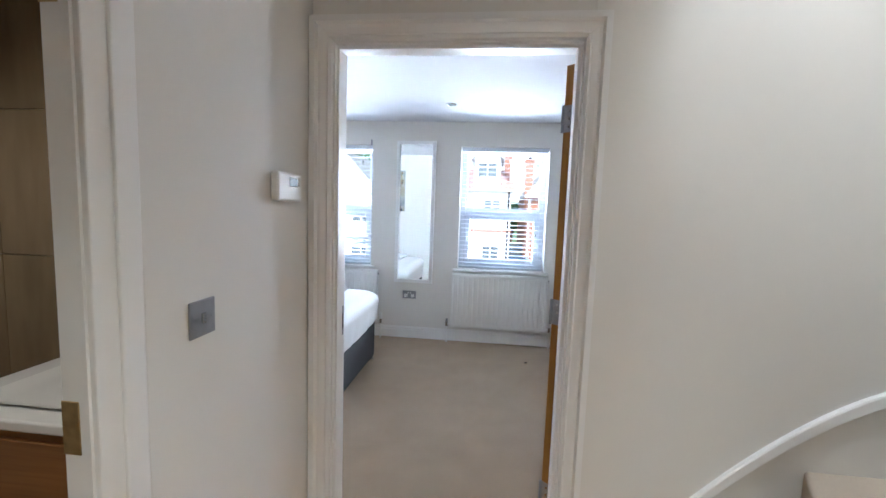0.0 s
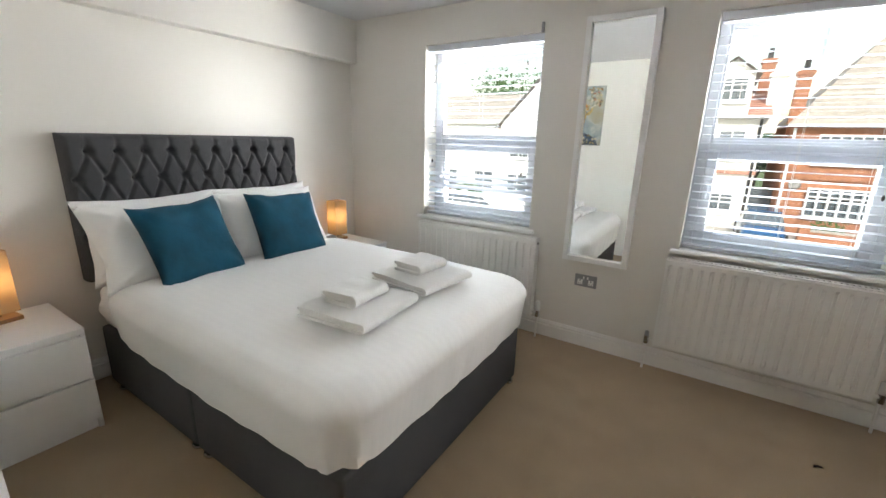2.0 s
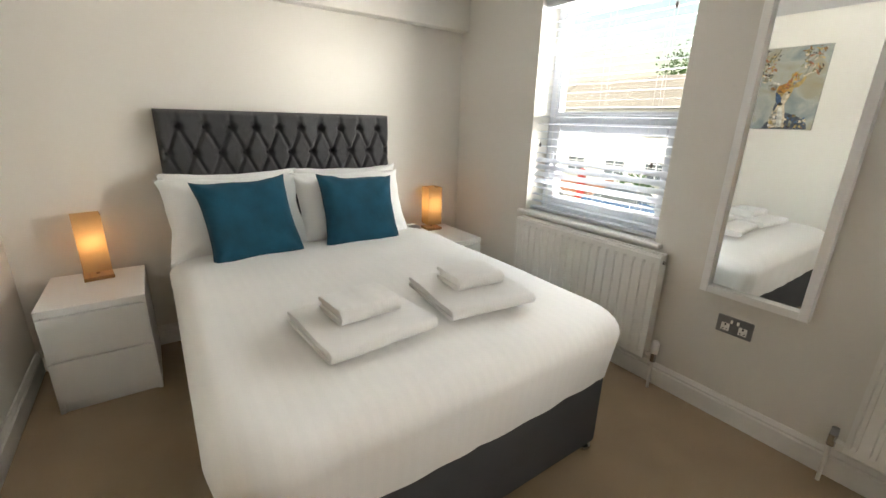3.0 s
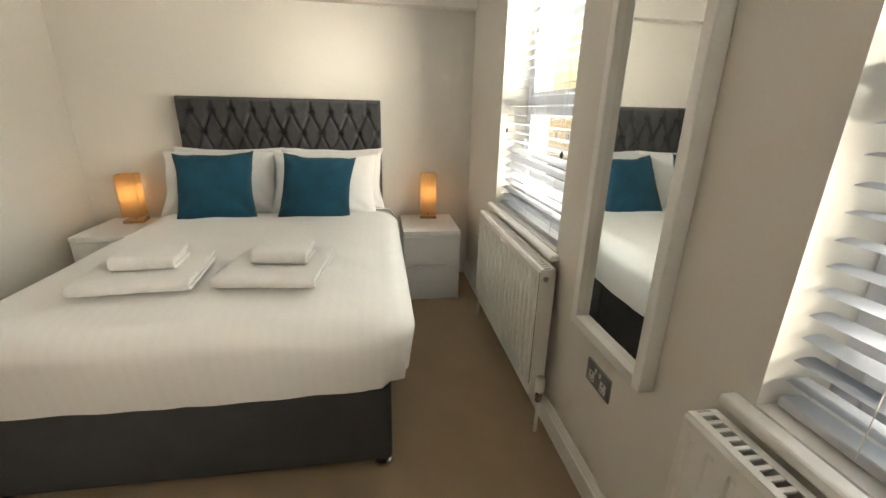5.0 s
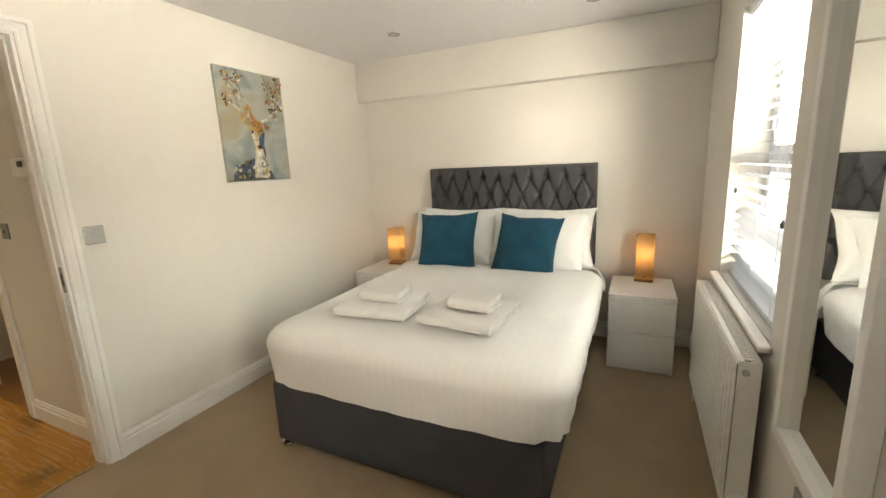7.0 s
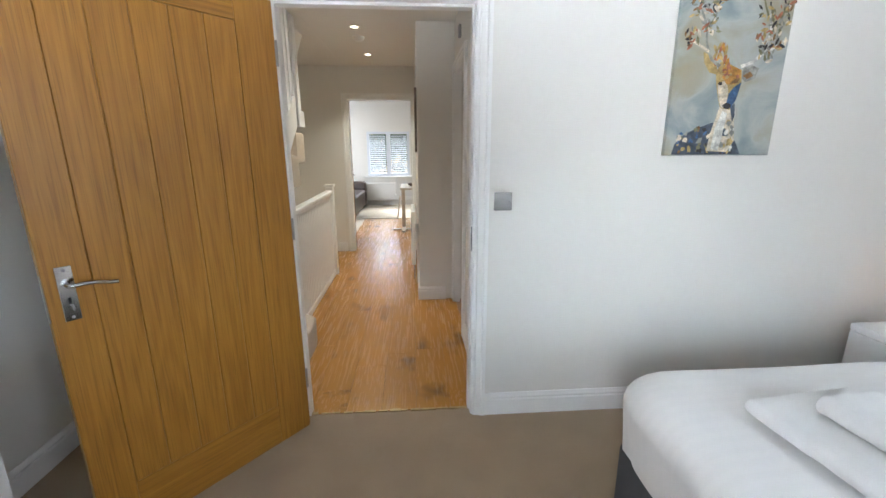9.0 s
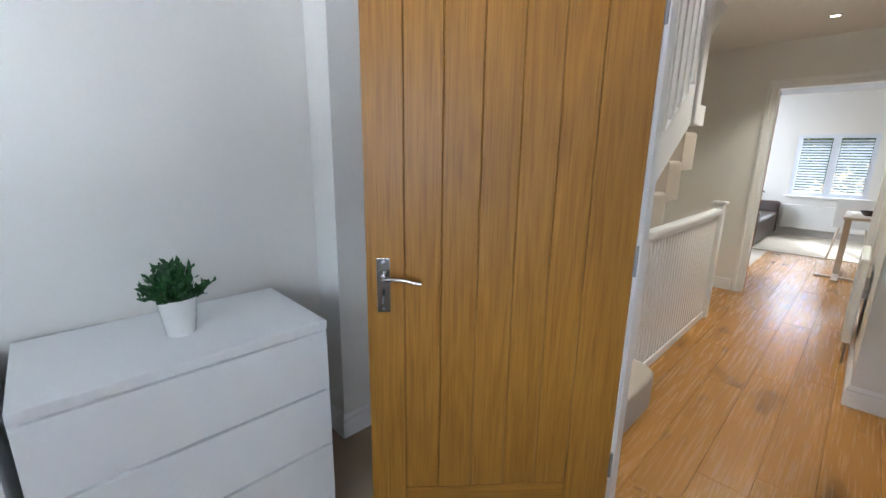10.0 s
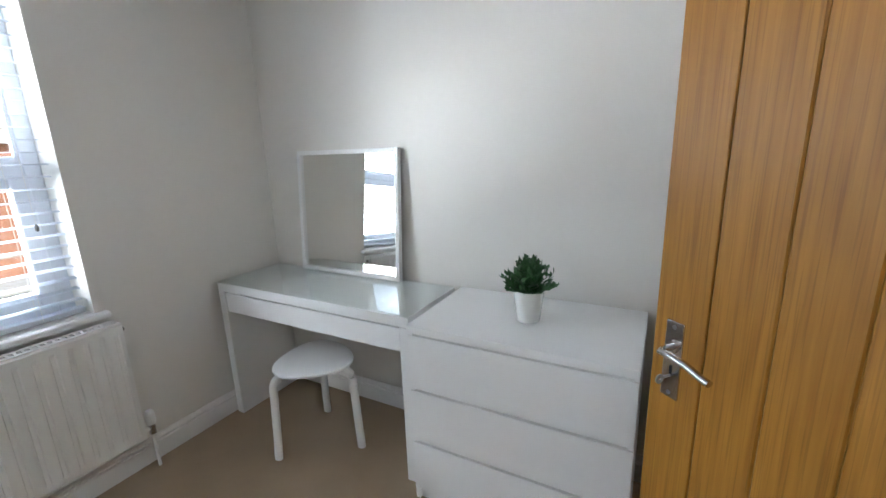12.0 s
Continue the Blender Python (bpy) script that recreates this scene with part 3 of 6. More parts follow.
def radiator(x0, x1, z0, z1, label, valve_side):
    """A double panel radiator: fluted front, top grille, side covers, valves and pipes."""
    w, h = x1 - x0, z1 - z0
    th = thing("radiator", (x0, YN, z0), 0, label, "radiator", "bedroom radiators")
    yf = -0.105
    n = int(round(w / 0.053))
    def face(u, v):
        x = u * w
        c = (x / (w / n)) % 1.0
        flute = 0.0
        if 0.30 < c < 0.70 and 0.06 < v < 0.94:
            flute = 0.006 * min(1, (0.5 - abs(c - 0.5) - 0.30) / 0.08) if abs(c - 0.5) < 0.2 else 0
            flute *= min(1, (v - 0.06) / 0.03, (0.94 - v) / 0.03)
        edge = min(1.0, min(v, 1 - v) / 0.02)
        return (x, yf + 0.008 - 0.008 * edge + flute, v * h)
    bm = bmesh.new()
    us = sorted({0.0, 1.0, *[(i + k) / n for i in range(n) for k in (0.0, 0.30, 0.38, 0.62, 0.70)]})
    vs = [0, 0.01, 0.02, 0.06, 0.09, 0.91, 0.94, 0.98, 0.99, 1.0]
    g = [[bm.verts.new(face(u, v)) for v in vs] for u in us]
    for i in range(len(us) - 1):
        for j in range(len(vs) - 1):
            bm.faces.new((g[i][j], g[i + 1][j], g[i + 1][j + 1], g[i][j + 1]))
    part("front_panel", bm, M_RAD, th)
    part("back_panel", box(0.004, w - 0.004, -0.045, -0.037, 0.002, h - 0.004, 0.003), M_RAD, th)
    # dark filler block: shade of the hollow put in as colour
    part("gap_shade", box(0.01, w - 0.01, yf + 0.02, -0.05, 0.03, h - 0.03), M_GAP_SHADE, th)
    for sx in (0.0, w - 0.004):
        part("side_cover", box(sx, sx + 0.004, yf + 0.004, -0.036, 0.004, h + 0.001, 0.0015, 1), M_RAD, th)
    bm = box(0.004, w - 0.004, yf + 0.004, yf + 0.022, h - 0.003, h + 0.002, 0.001, 1)
    box(0.004, w - 0.004, -0.054, -0.036, h - 0.003, h + 0.002, 0.001, 1, bm=bm)
    part("top_grille_frame", bm, M_RAD, th)
    k = int(w / 0.022)
    bm = bmesh.new()
    for i in range(k):
        box(0.01 + i * 0.022, 0.01 + i * 0.022 + 0.009, yf + 0.022, -0.054, h - 0.004, h + 0.001, bm=bm)
    tagged(part("top_grille", bm, M_RAD, th), "row of grille bars")
    for bx in (0.16 * w, 0.84 * w):
        part("bracket", box(bx - 0.02, bx + 0.02, -0.038, -0.001, h * 0.2, h * 0.85), M_RAD, th)
    for sx, s, head in ((0.0, -1, valve_side < 0), (w, 1, valve_side > 0)):
        bm = cyl((sx, -0.07, 0.03), (sx + s * 0.04, -0.07, 0.03), 0.009, n=12)
        cyl((sx + s * 0.04, -0.07, -z0 + 0.001), (sx + s * 0.04, -0.07, 0.03), 0.0075, n=12, bm=bm)
        part("pipe", bm, M_RAD, th)
        part("valve_body", cyl((sx + s * 0.04, -0.07, 0.0), (sx + s * 0.04, -0.07, 0.05), 0.014, n=14), M_CHROME, th, "chrome valve body")
        if head:
            part("valve_head", lathe([(0.001, 0), (0.019, 0.0), (0.021, 0.02), (0.020, 0.055), (0.014, 0.068), (0.001, 0.07)], 14), M_PLASTIC, th, "white ribbed thermostatic valve head", at=Matrix.Translation((sx + s * 0.04, -0.07, 0.05)))
        else:
            part("valve_cap", lathe([(0.001, 0), (0.013, 0.0), (0.012, 0.03), (0.001, 0.033)], 12), M_STEEL, th, at=Matrix.Translation((sx + s * 0.04, -0.07, 0.05)))
    part("bleed_plug", cyl((w + 0.004, -0.08, h - 0.035), (w + 0.012, -0.08, h - 0.035), 0.010, n=12), M_CHROME, th)
    return th


radiator(-0.90, 0.11, 0.16, 0.74, "white fluted panel radiator under the window", 1)
radiator(0.915, 1.91, 0.175, 0.75, "white fluted panel radiator under the window", 1)


def downlight(x, y, z, lit, label):
    th = thing("ceiling_light", (x, y, z), 0, label, "ceiling light", "recessed downlights")
    part("bezel", lathe([(0.030, -0.002), (0.034, -0.006), (0.042, -0.006), (0.045, -0.001), (0.045, 0.0)], 28), M_CHROME, th, smooth=True)
    part("lens", lathe([(0.001, -0.001), (0.030, -0.002)], 24), M_BULB if lit else M_LENS, th)
    return th


for lx, ly in ((-1.18, 4.36), (-0.18, 4.36), (0.91, 4.33), (1.98, 4.35), (-1.11, 3.03)):
    downlight(lx, ly, ZC, False, "unlit recessed chrome ceiling downlight")

# ---- bed ----
BY0, BY1 = 2.99, 4.37      # base, south and north side
BX0, BX1 = -1.60, 0.262    # head and foot
YM = (BY0 + BY1) / 2


def divan():
    th = thing("divan_bed", ((BX0 + BX1) / 2, YM, 0), 0, "charcoal fabric divan bed base on small chrome feet", "bed")
    hx, hy = (BX1 - BX0) / 2, (BY1 - BY0) / 2
    for a, b in ((-hx, -0.002), (0.002, hx)):
        part("base", box(a, b, -hy, hy, 0.032, 0.365, 0.018, 3), M_FABRIC, th, smooth=False)
    foot_first = None
    for fx in (-hx + 0.10, -0.05, 0.05, hx - 0.035):
        for fy in (-hy + 0.035, hy - 0.035):
            m = Matrix.Translation((fx, fy, 0))
            if foot_first is None:
                foot_first = part("foot", lathe([(0.001, 0), (0.033, 0.001), (0.036, 0.008), (0.033, 0.016), (0.016, 0.022), (0.012, 0.036), (0.001, 0.036)], 20), M_CHROME, th, "small chrome foot", at=m, smooth=True)
            else:
                share("foot", foot_first, m, th)["label"] = "small chrome foot"
    part("mattress", box(-hx + 0.01, hx - 0.01, -hy + 0.01, hy - 0.01, 0.366, 0.60, 0.05, 4), M_LINEN, th, "white sheeted mattress", smooth=True)
    return th


divan()


def headboard():
    """Deep-buttoned upholstered headboard facing +x."""
    w, h = 1.376, 1.378 - 0.60
    th = thing("headboard", (XW + 0.004, 3.68, 0.60), 0, "charcoal fabric headboard with deep diamond buttoning, fixed to the wall", "headboard")
    sx, sz, top = 0.1310, 0.145, h - 0.09
    def puff(y, z):
        u, v = y / sx, (top - z) / sz
        if v < 0:
            c = abs(math.sin(math.pi * (u - 0.5)))
            fall = min(1.0, -v / 0.9)
            d = min(1.0, c / 0.45) ** 0.7
            soft = 0.35 + 0.65 * d
            return (soft * (1 - 0.15 * fall))
        p, q = u + v / 2 - 0.5, u - v / 2 - 0.5
        p, q = abs(math.sin(math.pi * p)), abs(math.sin(math.pi * q))
        return min(1.0, (p * 2.2)) ** 0.5 * min(1.0, (q * 2.2)) ** 0.5
    def fn(u, v):
        y, z = (u - 0.5) * w, v * h
        e = min(u * w, (1 - u) * w, (1 - v) * h)
        r = min(1.0, e / 0.03)
        edge = math.sqrt(max(0.0, 1 - (1 - r) ** 2))
        vv = (top - z) / sz
        pit = 0.0
        for row in (math.floor(vv), math.floor(vv) + 1):
            if row >= 0:
                uu = y / sx - (0.5 if row % 2 == 0 else 0.0)
                d2 = ((uu - round(uu)) * sx) ** 2 + ((vv - row) * sz) ** 2
                pit += math.exp(-d2 / 0.00036)
        return (0.035 + 0.014 * edge + edge * (0.026 * puff(y, z) + 0.036) * (1 - 0.97 * min(1.0, pit)), y, z)
    bm = sheet(fn, 260, 150)
    part("upholstery", bm, M_FABRIC, th, smooth=True)
    part("back_panel", box(0.0, 0.036, -w / 2, w / 2, 0, h, 0.004), M_FABRIC, th)
    button = None
    row = 0
    v = 0
    while top - v * sz > 0.18:
        off = 0.5 if v % 2 == 0 else 0.0
        k = -5
        while k <= 5:
            y = (k + off) * sx
            if abs(y) < w / 2 - 0.03:
                m = Matrix.Translation((0.054, y, top - v * sz)) @ pose(0, 0, 0, 0, 90, 0)
                if button is None:
                    button = part("button", lathe([(0.011, -0.004), (0.012, 0.0), (0.009, 0.004), (0.001, 0.006)], 10), M_FABRIC, th, at=m, smooth=True)
                else:
                    share("button", button, m, th)
            k += 1
        v += 1
    return th


headboard()


def duvet():
    """A cover that drapes over foot and both sides, with soft folds at the corners."""
    th = thing("duvet", (0, 0, 0), 0, "white satin-stripe duvet draped over the bed", "duvet")
    x0, x1 = -1.40, 0.305
    y0, y1 = BY0 - 0.045, BY1 + 0.095
    cx, cy, hx, hy = (x0 + x1) / 2, (y0 + y1) / 2, (x1 - x0) / 2, (y1 - y0) / 2
    R = 0.16
    sides = [2 * (hy - R), 1.5708 * R, 2 * (hx - R), 1.5708 * R] * 2
    total = sum(sides)
    n = 300

    def ring(k, inset):
        """Point, outward normal and corner weight at k of n along the rounded edge, from the middle of the foot."""
        s = (k / n * total + (hy - R)) % total
        ax, ay, r = hx - inset, hy - inset, R
        for i, length in enumerate(sides):
            if s <= length:
                break
            s -= length
        f = s / length
        if i % 2:                                  # a corner arc
            q = i // 2
            a = q * 1.5708 + f * 1.5708
            ccx = (ax - r) * (1 if q in (0, 3) else -1)
            ccy = (ay - r) * (1 if q in (0, 1) else -1)
            return ccx + r * math.cos(a), ccy + r * math.sin(a), math.cos(a), math.sin(a), math.sin(math.pi * f)
        t = 2 * f - 1
        if i == 0:
            return ax, t * (ay - r), 1, 0, 0
        if i == 2:
            return -t * (ax - r), ay, 0, 1, 0
        if i == 4:
            return -ax, -t * (ay - r), -1, 0, 0
        return t * (ax - r), -ay, 0, -1, 0

    bm = bmesh.new()
    rows = []
    levels = 40
    for j in range(1, levels):
        s = j / (levels - 1)
        r = []
        for k in range(n):
            arc = k / n * total
            if s < 0.5:                            # the flat of the bed
                f = s / 0.5
                px, py, nx, ny, c = ring(k, 0.10)
                px, py = px * f, py * f
                z = 0.655 + 0.035 * math.cos(1.5708 * f)
                z += 0.012 * noise.noise((px * 2.3 + 4, py * 2.3, 1.7)) + 0.005 * noise.noise((px * 6, py * 6, 3.1))
            else:
                q = (s - 0.5) / 0.5                # over the edge and down
                px, py, nx, ny, c = ring(k, 0.0)
                head = max(0.0, -nx) ** 2
                drop = (0.292 + 0.007 * noise.noise((arc * 1.1, 0, 9.0)) - 0.02 * c) * (1 - 0.7 * head)
                if q < 0.4:
                    g = q / 0.4 * 1.5708
                    inset, z = 0.10 - 0.10 * math.sin(g), 0.655 - 0.090 * (1 - math.cos(g))
                else:
                    g = (q - 0.4) / 0.6
                    inset, z = 0.028 * g, 0.565 - (drop - 0.090) * g
                px, py, nx, ny, c = ring(k, inset)
                d = max(0.0, q - 0.35)
                w = 0.004 * d * math.sin(arc * 27 + 2.5 * noise.noise((arc * 2, 1, 2.0))) + 0.020 * d * noise.noise((arc * 2.2, z * 2, 4.0))
                w += c * d * (0.022 + 0.020 * math.sin(arc * 70))
                px, py = px + nx * w, py + ny * w
                z += (0.012 * noise.noise((px * 2.3 + 4, py * 2.3, 1.7))) * (1 - q) + 0.006 * q * noise.noise((arc * 1.7, 0, 5.0))
            r.append(bm.verts.new((cx + px, cy + py, z)))
        rows.append(r)
    for u, v in zip(rows, rows[1:]):
        for k in range(n):
            bm.faces.new((u[k], u[(k + 1) % n], v[(k + 1) % n], v[k]))
    mid = bm.verts.new((cx, cy, 0.692))
    for k in range(n):
        bm.faces.new((mid, rows[0][k], rows[0][(k + 1) % n]))
    bmesh.ops.recalc_face_normals(bm, faces=bm.faces)
    part("cover", bm, M_DUVET, th, smooth=True)

    def fold(u, v):
        y = (u - 0.5) * 2 * (hy + 0.004)
        ed = max(0.0, abs(y) - (hy - 0.07)) / 0.07
        a = v * 3.1416
        return (x0 + 0.10 - 0.10 * math.sin(a) + 0.012 * noise.noise((y * 3, v, 0)), cy + y, 0.632 + 0.032 * math.cos(a) - 0.10 * min(1.0, ed) ** 2)
    part("turned_edge", sheet(fold, 60, 12), M_DUVET, th, smooth=True)
    return th


def striped(name):
    m = mat(name, (0.84, 0.83, 0.81), 0.7, vary=0.015, scale=3, bump=0.3, bump_scale=18, sheen=0.1)
    N, L = m.node_tree.nodes, m.node_tree.links
    tc, sp = N.new("ShaderNodeTexCoord"), N.new("ShaderNodeSeparateXYZ")
    L.new(tc.outputs["Object"], sp.inputs[0])
    w = N.new("ShaderNodeMath")
    w.operation, w.inputs[1].default_value = "MULTIPLY", 157.0
    L.new(sp.outputs["Y"], w.inputs[0])
    s = N.new("ShaderNodeMath")
    s.operation = "SINE"
    L.new(w.outputs[0], s.inputs[0])
    r = N.new("ShaderNodeMapRange")
    r.inputs["From Min"].default_value, r.inputs["From Max"].default_value = -0.25, 0.25
    r.inputs["To Min"].default_value, r.inputs["To Max"].default_value = 0.60, 0.88
    L.new(s.outputs[0], r.inputs["Value"])
    L.new(r.outputs["Result"], N["Principled BSDF"].inputs["Roughness"])
    h = N["Hue Saturation Value"] if "Hue Saturation Value" in N else [x for x in N if x.bl_idname == "ShaderNodeHueSaturation"][0]
    r2 = N.new("ShaderNodeMapRange")
    r2.inputs["From Min"].default_value, r2.inputs["From Max"].default_value = -0.25, 0.25
    r2.inputs["To Min"].default_value, r2.inputs["To Max"].default_value = 0.982, 1.0
    L.new(s.outputs[0], r2.inputs["Value"])
    L.new(r2.outputs["Result"], h.inputs["Saturation"])
    old = h.inputs["Value"].links[0].from_socket
    mm = N.new("ShaderNodeMath")
    mm.operation = "MULTIPLY"
    L.new(old, mm.inputs[0])
    L.new(r2.outputs["Result"], mm.inputs[1])
    L.new(mm.outputs[0], h.inputs["Value"])
    return m


M_DUVET = striped("satin_stripe_cotton")
duvet()


def cushion_mesh(w, h, d, pinch=0.07, seed=0, n=34, power=0.5):
    """A stuffed cover: full in the middle, thin at the seam, corners drawn out."""
    bm = bmesh.new()
    def side(s):
        def fn(u, v):
            a, b = 2 * u - 1, 2 * v - 1
            full = max(0.0, (1 - a ** 4) * (1 - b ** 4)) ** power
            k = 1 - pinch * ((1 - b * b) * abs(a) ** 2)
            l = 1 - pinch * ((1 - a * a) * abs(b) ** 2)
            wr = 0.07 * d * noise.noise((a * 1.5 + seed, b * 1.5, seed * 1.3))
            for ca, cb in ((-1, -1), (1, -1), (1, 1), (-1, 1)):
                da, db = ca - a, cb - b
                far = math.hypot(da, db)
                wr += 0.075 * d * math.exp(-far * far / 0.35) * math.sin(7.0 * math.atan2(db, da) + seed * 2.1 + ca)
            sag = 0.018 * h * noise.noise((a * 1.7 + seed, 0.3, seed)) + 0.010 * h * noise.noise((a * 4.1, 1.3, seed))
            lean_in = 0.014 * w * noise.noise((0.7, b * 2.1 + seed, seed))
            return (s * (d / 2 * full + (wr * full if full > 0.02 else 0)), a * k * w / 2 + lean_in, b * l * h / 2 + sag * (b + 1) / 2)
        return fn
    sheet(side(1), n, n, bm)
    sheet(side(-1), n, n, bm)
    bmesh.ops.remove_doubles(bm, verts=bm.verts, dist=0.0006)
    bmesh.ops.recalc_face_normals(bm, faces=bm.faces)
    return bm


def pillow(x, y, z, lean, turn, seed, label):
    th = thing("pillow", (x, y, z), turn, label, "pillow", "bed pillows", tilt=(0, -lean))
    bm = cushion_mesh(0.73, 0.46, 0.17, 0.10, seed, power=0.5)
    part("case", bm, M_PILLOW, th, smooth=True)
    return th


def cushion(x, y, z, lean, turn, roll, seed, label):
    th = thing("cushion", (x, y, z), turn, label, "cushion", "teal scatter cushions", tilt=(roll, -lean))
    part("cover", cushion_mesh(0.472, 0.470, 0.15, 0.11, seed), M_TEAL, th, smooth=True)
    return th


pillow(-1.52, 3.32, 0.835, 20, 0, 1, "plump white cotton pillow leaning on the headboard")
pillow(-1.52, 4.02, 0.835, 20, 0, 2, "plump white cotton pillow leaning on the headboard")
pillow(-1.395, 3.31, 0.825, 27, 3, 3, "plump white cotton pillow behind a teal cushion")
pillow(-1.395, 3.97, 0.825, 27, -3, 4, "plump white cotton pillow behind a teal cushion")
cushion(-1.212, 3.335, 0.830, 27, 6, 1.5, 5, "teal velvet square cushion leaning on white pillows")
cushion(-1.212, 3.945, 0.818, 29, -4, -3, 6, "teal velvet square cushion leaning on white pillows")


def towel(x, y, z, w, d, height, turn, seed, label):
    """A towel folded in half round a folded core: soft round fold to the front, layers showing at the ends."""
    th = thing("folded_towel", (x, y, z), turn, label, "towel", "folded towels")
    t = height * 0.30
    r = height / 2
    def wrap():
        pts = [(-d / 2, height), (-d / 4, height + 0.002), (0, height), (d / 4, height - 0.001)]
        for i in range(9):
            a = 1.5708 - 3.14159 * i / 8
            pts.append((d / 2 - r + r * math.cos(a), r + r * math.sin(a)))
        pts += [(d / 4, 0), (0, 0), (-d / 4, 0), (-d / 2, 0), (-d / 2 - 0.004, t / 2), (-d / 2, t), (0, t)]
        q = r - t
        for i in range(7):
            a = -1.5708 + 3.14159 * i / 6
            pts.append((d / 2 - r + q * math.cos(a), r + q * math.sin(a)))
        pts += [(0, height - t), (-d / 2, height - t), (-d / 2 - 0.004, height - t / 2)]
        return pts
    def core():
        m, c = height / 2, height - 2 * t - 0.002
        pts = [(-d / 2 + 0.01, m + c / 2), (0, m + c / 2)]
        for i in range(7):
            a = 1.5708 - 3.14159 * i / 6
            pts.append((d / 2 - r - 0.004 + c / 2 * math.cos(a), m + c / 2 * math.sin(a)))
        return pts + [(0, m - c / 2), (-d / 2 + 0.01, m - c / 2)]
    for name, outline, half in (("outer_fold", wrap(), w / 2), ("inner_fold", core(), w / 2 - 0.006)):
        bm = bmesh.new()
        rows = []
        n = 26
        cxm = sum(p[0] for p in outline) / len(outline)
        for i in range(n + 1):
            u = i / n * 2 - 1
            end = 1 - 0.012 * max(0.0, abs(u) - 0.93) / 0.07
            row = []
            for px, pz in outline:
                wob = 0.004 * noise.noise((u * 2.2 + seed, px * 7, pz * 20)) + 0.003 * noise.noise((u * 7, px * 15 + seed, 1))
                lift = (0.006 * noise.noise((u * 1.6 + seed, px * 5, 2)) + 0.003 * noise.noise((u * 6, px * 14, seed))) * (pz / height)
                row.append(bm.verts.new((cxm + (px - cxm) * end + wob, u * half + 0.004 * noise.noise((px * 6, pz * 30, seed)), max(0.0, pz * end) + lift)))
            rows.append(row)
        k = len(outline)
        for p, q in zip(rows, rows[1:]):
            for i in range(k):
                bm.faces.new((p[i], p[(i + 1) % k], q[(i + 1) % k], q[i]))
        for row in (rows[0], rows[-1]):
            bm.faces.new(row)
        bmesh.ops.recalc_face_normals(bm, faces=bm.faces)
        part(name, bm, M_TOWEL, th, smooth=True)
    return th


TZ = 0.686
towel(-0.10, 3.46, TZ, 0.38, 0.345, 0.042, 5, 1, "large white terry bath towel folded on the duvet")
towel(-0.118, 3.935, TZ, 0.37, 0.37, 0.042, -6, 2, "large white terry bath towel folded on the duvet")
towel(-0.125, 3.465, TZ + 0.046, 0.215, 0.175, 0.052, 4, 3, "small white hand towel folded on a bath towel")
towel(-0.145, 3.955, TZ + 0.046, 0.21, 0.175, 0.052, -5, 4, "small white hand towel folded on a bath towel")


# ---- drawers ----
def drawers(name, x, y, w, d, h, count, turn, label, category, group=""):
    """A plain lacquered chest; front faces +x before turning. Lip of each front is its pull."""
    th = thing(name, (x, y, 0), turn, label, category, group)
    t = 0.02
    part("top", box(-d / 2 - 0.004, d / 2 + 0.004, -w / 2, w / 2, h - 0.030, h, 0.003), M_LACQ, th)
    for s in (-1, 1):
        yy = s * (w / 2 - t / 2)
        part("side_panel", box(-d / 2, d / 2 - 0.004, yy - t / 2, yy + t / 2, 0.0, h - 0.030, 0.002), M_LACQ, th)
    part("back_panel", box(-d / 2, -d / 2 + 0.008, -w / 2 + t, w / 2 - t, 0.04, h - 0.030), M_LACQ, th)
    part("plinth", box(d / 2 - 0.035, d / 2 - 0.018, -w / 2 + t, w / 2 - t, 0.0, 0.06), M_LACQ, th)
    z0, z1 = 0.05, h - 0.031
    fh = (z1 - z0) / count
    for i in range(count):
        a, b = z0 + i * fh, z0 + (i + 1) * fh
        dr = part("drawer", box(d / 2 - 0.018, d / 2 + 0.002, -w / 2 + t + 0.002 - t, w / 2 - 0.002, a + 0.002, b - 0.010, 0.002), M_LACQ, th)
        bm = box(d / 2 - 0.018, d / 2 - 0.014, -w / 2 + t, w / 2 - t, b - 0.011, b + 0.0)
        part("pull_lip", bm, M_LACQ, dr)
        part("drawer_box", box(-d / 2 + 0.02, d / 2 - 0.019, -w / 2 + t + 0.008, w / 2 - t - 0.008, a + 0.01, b - 0.05), M_LACQ, dr)
    return th


drawers("bedside_cabinet", -1.465, 2.630, 0.40, 0.48, 0.525, 2, 0, "white two-drawer bedside cabinet beside the bed", "bedside cabinet", "bedside cabinets")
drawers("bedside_cabinet", -1.44, 4.70, 0.40, 0.48, 0.525, 2, 0, "white two-drawer bedside cabinet near the window", "bedside cabinet", "bedside cabinets")
drawers("chest_of_drawers", 2.566, 3.391, 0.80, 0.48, 0.78, 3, 180, "white lacquered three-drawer chest against the wall", "chest of drawers")


